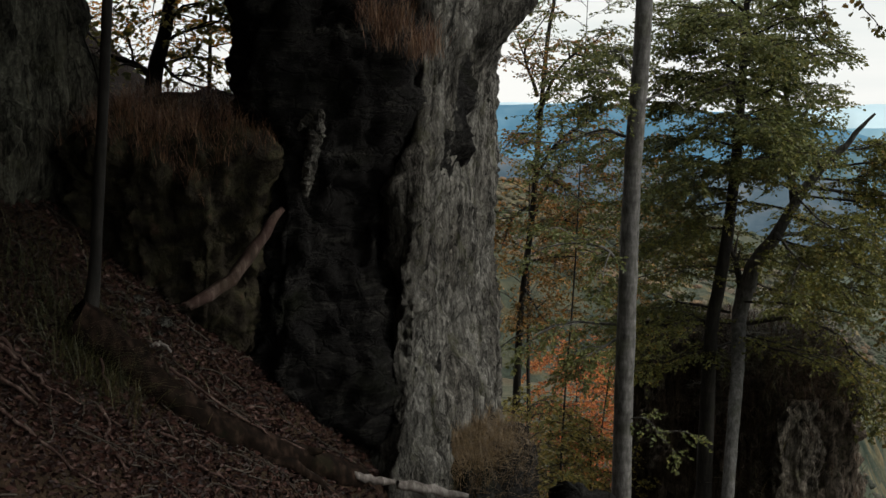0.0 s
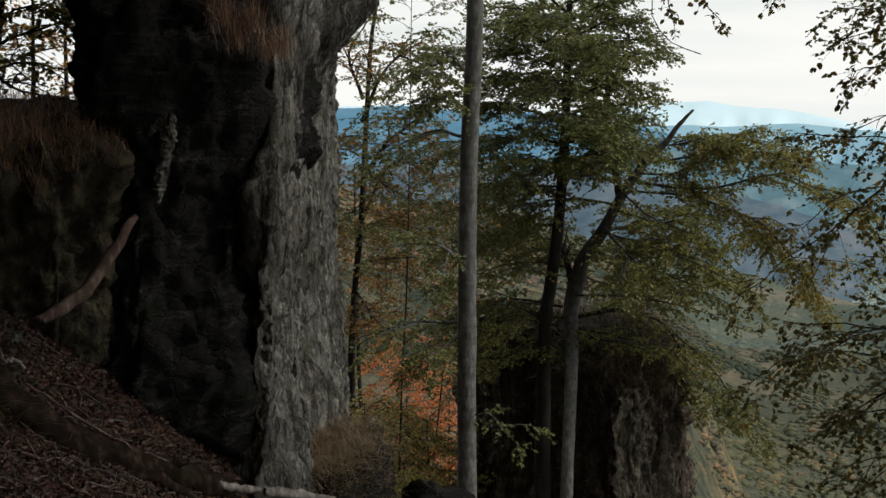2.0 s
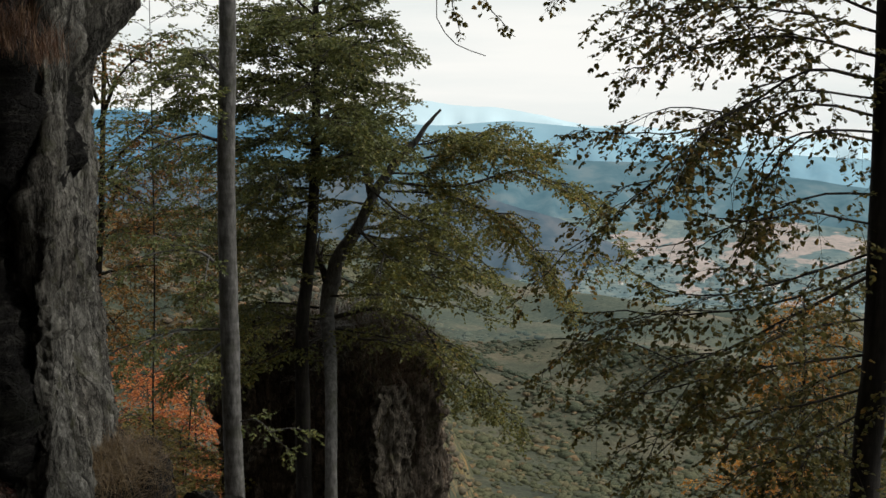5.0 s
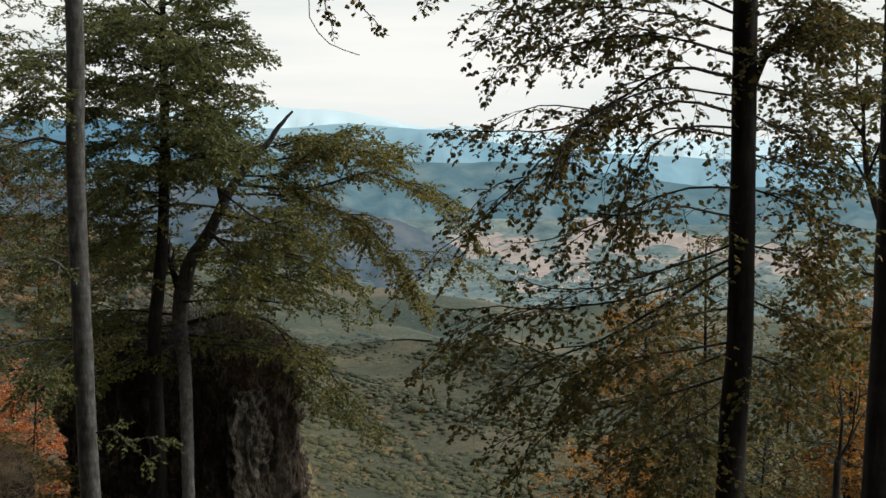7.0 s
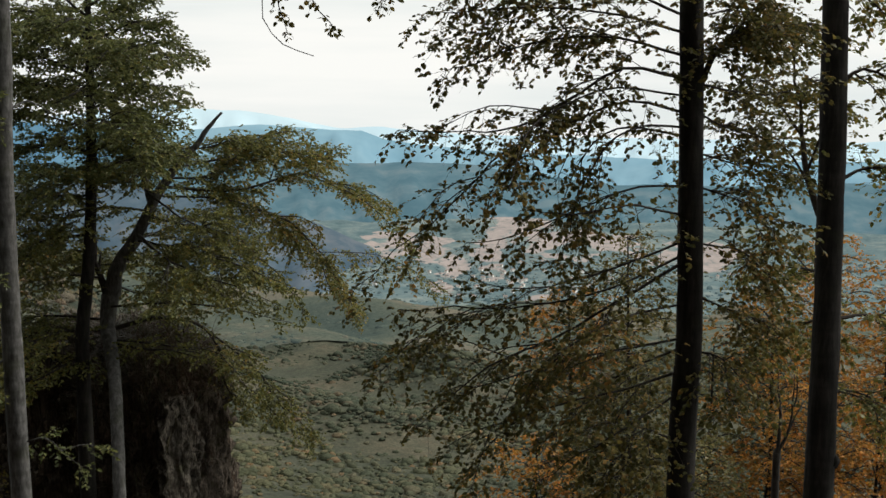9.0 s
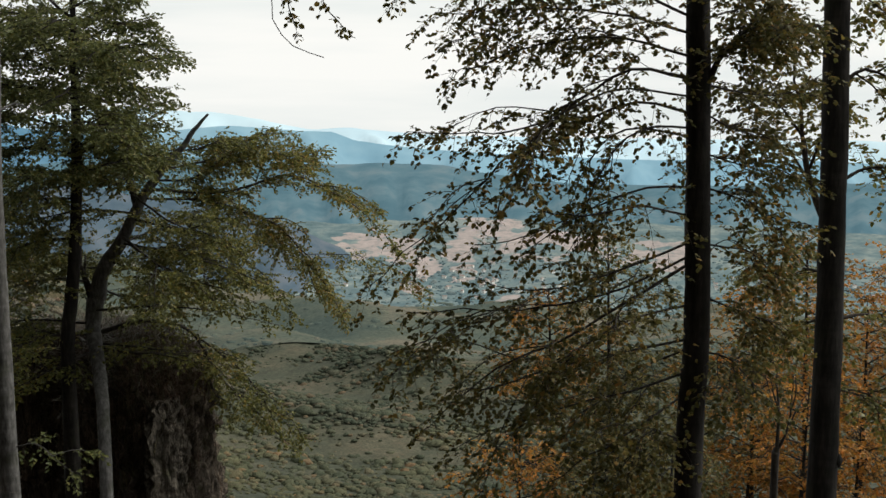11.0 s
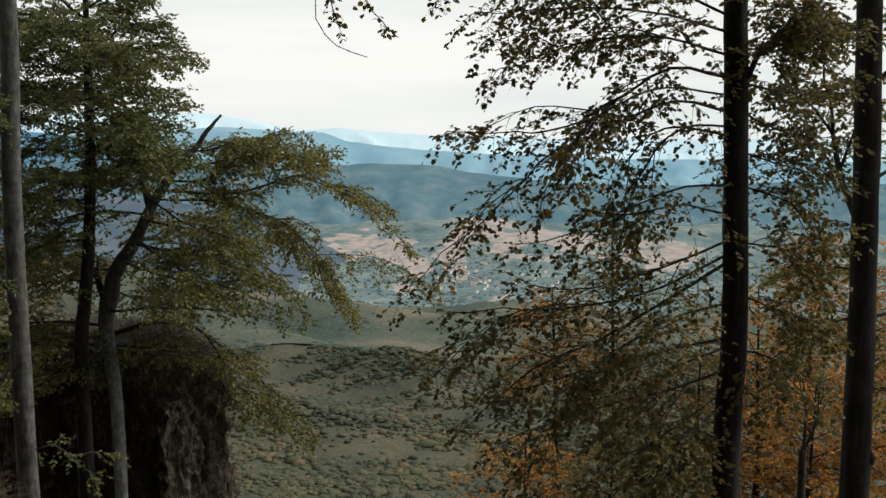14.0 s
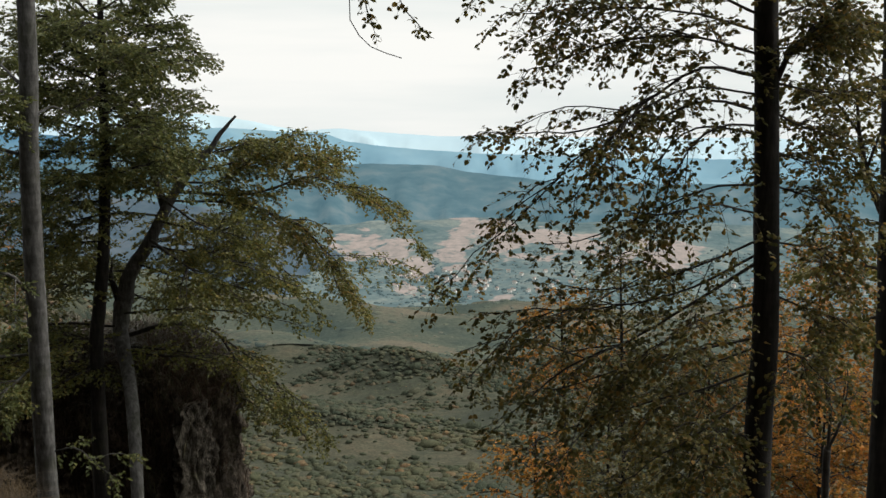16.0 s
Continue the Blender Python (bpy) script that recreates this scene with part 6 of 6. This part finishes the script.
def stick(name, label, pts, r0, r1, mat, seed, category="branch", sides=9, knots=0.07, stubs=(), swell=0.0):
    root = thing(name, label, category, at=tuple(pts[0]))
    n = max(10, int(np.linalg.norm(np.diff(np.asarray(pts), axis=0), axis=1).sum() * 9))
    line = smooth_line(pts, n) - np.asarray(pts[0])
    rng = np.random.default_rng(seed)
    line[1:-1] += rng.normal(0, 0.010, (n - 2, 3))
    girth = np.linspace(r0, r1, n) * (1 - swell + swell * np.sin(np.pi * np.linspace(0.06, 0.97, n)) ** 0.6)
    v, f = tube(line, girth, sides, knots, seed)
    part("stem", grid_mesh("stem", v, f, mat), root)
    for at, d, length in stubs:
        c = line[int(at * (n - 1))]
        q = smooth_line([c, c + np.array(d) * length * 0.5 + [0, 0, 0.02], c + np.array(d) * length], 7)
        v, f = tube(q, np.linspace(r0 * 0.45, r0 * 0.12, 7), 6, knots, seed)
        part("side_branch", grid_mesh("side_branch", v, f, mat), root)
    return root


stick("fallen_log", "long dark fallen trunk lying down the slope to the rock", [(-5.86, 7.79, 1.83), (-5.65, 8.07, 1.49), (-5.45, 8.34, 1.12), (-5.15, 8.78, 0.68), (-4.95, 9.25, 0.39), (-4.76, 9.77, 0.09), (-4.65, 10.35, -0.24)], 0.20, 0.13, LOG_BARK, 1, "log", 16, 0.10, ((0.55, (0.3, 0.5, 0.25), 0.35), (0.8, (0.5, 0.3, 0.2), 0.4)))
stick("fallen_branch", "thin pale branch lying along the fallen trunk", [(-5.35, 8.43, 1.31), (-5.15, 8.72, 1.00), (-4.93, 9.15, 0.60), (-4.73, 9.57, 0.31)], 0.014, 0.009, DEADWOOD, 2)
stick("dead_branch", "barkless reddish dead branch leaning on the rock", [(-5.72, 9.07, 1.70), (-5.63, 9.37, 1.82), (-5.55, 9.65, 2.03), (-5.48, 9.92, 2.34), (-5.45, 10.14, 2.53)], 0.075, 0.055, DEADWOOD, 3, "branch", 12, 0.05, ((0.05, (-0.5, -0.4, 0.1), 0.12),), 0.6)
stick("fallen_branch", "pale broken branch at the foot of the rock", [(-4.61, 10.12, -0.07), (-4.50, 10.34, -0.19), (-4.40, 10.60, -0.27)], 0.05, 0.04, PALEWOOD, 4, swell=0.5, knots=0.15)
stick("fallen_branch", "pale root by the foot of the rock", [(-4.23, 10.41, -0.20), (-4.03, 10.67, -0.29), (-3.80, 11.06, -0.44)], 0.07, 0.04, PALEWOOD, 5, swell=0.5, knots=0.18)
stick("fallen_branch", "mossy root curving out of the litter", [(-4.89, 9.10, 0.32), (-4.72, 9.38, 0.21), (-4.59, 9.56, 0.01), (-4.46, 9.73, -0.22)], 0.07, 0.04, LOG_BARK, 6)
for k, (pts, r) in enumerate((
        ([(-5.68, 6.89, 1.84), (-5.58, 7.02, 1.65), (-5.46, 7.17, 1.41)], 0.022), ([(-5.52, 6.76, 1.60), (-5.45, 7.02, 1.45), (-5.37, 7.12, 1.36)], 0.012),
        ([(-5.30, 6.56, 1.32), (-5.19, 6.78, 1.04), (-5.02, 6.92, 0.64)], 0.02), ([(-5.41, 7.70, 1.08), (-5.37, 7.75, 0.76), (-5.17, 7.83, 0.37)], 0.015),
        ([(-5.28, 6.74, 1.03), (-5.16, 6.90, 0.77), (-4.97, 7.14, 0.58)], 0.012), ([(-5.34, 7.00, 0.94), (-5.22, 7.30, 0.70), (-5.02, 7.54, 0.49)], 0.012),
        ([(-5.71, 8.57, 1.33), (-5.68, 8.68, 1.35), (-5.64, 8.71, 1.26)], 0.014), ([(-6.41, 8.07, 2.31), (-6.39, 8.09, 2.04), (-6.35, 8.14, 1.87)], 0.014),
        ([(-5.06, 8.53, 0.60), (-4.97, 8.61, 0.53), (-4.88, 8.70, 0.31)], 0.012), ([(-5.33, 8.39, 0.83), (-5.33, 8.39, 0.69), (-5.30, 8.42, 0.53)], 0.012))):
    h = on_top(pts[1][0], pts[1][1], 9)
    lift = np.array([0, 0, (h[0] + 0.03 - pts[1][2]) if h else 0])
    stick("fallen_branch", "thin dead branch lying on the leaf litter", [tuple(np.array(q) + lift) for q in pts], r, r * 0.5, DEADWOOD, 20 + k, sides=6)

stick("fallen_branch", "small bleached broken stick on the litter", [(-5.88, 8.72, 1.36), (-5.86, 8.84, 1.36), (-5.84, 8.93, 1.26)], 0.022, 0.014, PALEWOOD, 41, sides=7)
for k, (pts, r) in enumerate((([(-5.20, 7.48, 1.15), (-5.02, 7.42, 1.05), (-4.86, 7.24, 1.0), (-4.62, 7.20, 0.9), (-4.40, 7.12, 0.78)], 0.022), ([(-5.10, 6.36, 1.5), (-4.88, 6.50, 1.3), (-4.63, 6.60, 1.12), (-4.40, 6.72, 0.95)], 0.020),
        ([(-5.72, 6.84, 1.86), (-5.50, 6.98, 1.64), (-5.28, 7.06, 1.45)], 0.026), ([(-4.70, 8.10, 0.6), (-4.55, 8.32, 0.45), (-4.48, 8.60, 0.3)], 0.016), ([(-5.00, 7.95, 0.85), (-4.92, 8.15, 0.7), (-4.95, 8.36, 0.62)], 0.014))):
    seat = [(x, y, on_top(x, y, 9, rock_named("ground"))[0] + 0.045) for x, y, z in pts]
    stick("fallen_branch", "crooked reddish-brown dead branch on the leaf litter", seat, r, r * 0.45, DEADWOOD, 50 + k, sides=7, knots=0.12, stubs=((0.5, (0.5, -0.3, 0.25), 0.16),))


def stone(label, x, y, size, mat, seed):
    """An angular chip of rock bedded in the litter."""
    rng = np.random.default_rng(seed)
    bm = bmesh.new()
    bmesh.ops.create_icosphere(bm, subdivisions=2, radius=size)
    for q in bm.verts:
        q.co = Vector((q.co.x * 1.3, q.co.y, q.co.z * 0.6)) * (1 + rng.normal(0, 0.12))
    me = bpy.data.meshes.new("stone")
    bm.to_mesh(me)
    bm.free()
    me.materials.append(mat)
    ob = tagged(new("stone", me), label, "stone")
    ob.matrix_basis = pose(x, y, on_top(x, y, 9, rock_named("ground"))[0] + size * 0.25, 0, 0, rng.uniform(0, 180))


for k, (x, y, size) in enumerate(((-6.55, 9.17, 0.07), (-6.29, 9.27, 0.09), (-6.39, 9.12, 0.06), (-6.15, 9.05, 0.05), (-4.42, 10.85, 0.10), (-4.28, 10.70, 0.07))):
    stone("pale stone lying in the leaf litter", x, y, size, ROCK, 60 + k)

# twigs strewn over the litter
rt_ = np.random.default_rng(33)
tv, tf, base = [], [], 0
for x, y, z in scatter(420, -5.8, 8.4, 1.1, 1.4, 34, 8, rock_named("ground")):
    a, half = rt_.uniform(0, 2 * math.pi), rt_.uniform(0.08, 0.32)
    ends = []
    for s in (-1, 0, 1):
        px_, py_ = x + s * half * math.cos(a + 0.3 * s), y + s * half * math.sin(a + 0.3 * s)
        h = on_top(px_, py_, 8, rock_named("ground"))
        ends.append((px_, py_, (h[0] if h else z) + rt_.uniform(0.02, 0.06)))
    r = rt_.uniform(0.004, 0.010)
    v, f = tube(smooth_line(ends, 6), np.linspace(r, r * 0.5, 6), 5, 0.1, 1)
    tv.append(v)
    tf.append(np.asarray(f) + base)
    base += len(v)
tagged(new("twigs", grid_mesh("twigs", np.vstack(tv), np.vstack(tf), TWIG)), "thin dead twigs strewn over the leaf litter", "twigs", kind="stuff")

# slender young trunk at the edge of the litter slope
tree("young_tree", "slender bare young trunk rising from the litter slope", [(*(-5.81, 7.93, 1.76), 0.085), (*(-5.76, 7.98, 2.24), 0.055), (*(-5.71, 8.05, 3.14), 0.05), (*(-5.62, 8.14, 4.59), 0.045), (*(-5.57, 8.21, 5.75), 0.03)],
     [([(-5.68, 8.08, 3.63), (-5.75, 8.07, 4.02), (-5.86, 8.10, 4.40)], 0.012, dict(bare=True))], SHADE_BARK, GREEN, 27, sides=10)

# trees behind the ledge
tree("beech_tree", "crooked tree with yellow-green leaves behind the ledge", [(*(-9.49, 12.13, 2.22), 0.14), (*(-9.42, 12.22, 3.54), 0.11), (*(-9.30, 12.34, 4.19), 0.09), (*(-9.23, 12.42, 4.76), 0.07), (*(-9.06, 12.58, 5.74), 0.04)],
     [([(-9.42, 12.21, 3.62), (-9.58, 12.04, 3.80), (-9.74, 11.86, 3.85), (-9.96, 11.61, 4.19)], 0.05, dict(start=0.6)),
      ([(-9.58, 12.04, 3.80), (-9.59, 12.04, 4.05), (-9.62, 11.99, 4.33)], 0.02, {}),
      ([(-9.30, 12.33, 4.05), (-8.82, 12.26, 4.20), (-8.26, 12.39, 4.27)], 0.03, {}), ([(-9.30, 12.34, 4.19), (-8.86, 12.22, 4.48), (-8.30, 12.35, 4.62)], 0.03, {}),
      ([(-9.39, 12.25, 3.76), (-9.46, 12.89, 3.81), (-9.33, 13.71, 3.63)], 0.03, {}), ([(-9.36, 12.28, 3.83), (-9.52, 12.82, 3.51), (-9.50, 13.55, 3.32)], 0.03, {}),
      ([(-9.24, 12.40, 4.62), (-9.14, 11.93, 4.75), (-9.15, 11.47, 4.55)], 0.03, {}), ([(-9.18, 12.46, 4.83), (-8.65, 12.42, 4.89), (-8.10, 12.54, 4.68)], 0.03, {})],
     SHADE_BARK, OLIVE, 28, reach=0.5, gap=0.24, leaf=0.10, every=0.06, tgap=0.12)
for k, (p, h, mat) in enumerate((((-14.09, 17.46, 2.92), 3.0, AMBER), ((-15.54, 20.23, 3.29), 3.2, AMBER), ((-16.17, 18.17, 3.35), 2.6, AMBER))):
    wild_tree("autumn_tree", "yellowing tree beyond the ledge", (p[0], p[1], p[2] - 6), p[2] + h, p[2] - 1.0, 1.8, mat, 90 + k, 0.10, 13, 0.05, gap=0.26)
for k, (p, h, mat) in enumerate((((-20.89, 42.20, -5.26), 4.0, RUST),)):
    wild_tree("autumn_tree", "rusty autumn tree beyond the rock", (p[0], p[1], p[2] - 8), p[2] + h, p[2] - 3.0, 2.2, mat, 95 + k, 0.13, 24, 0.07)
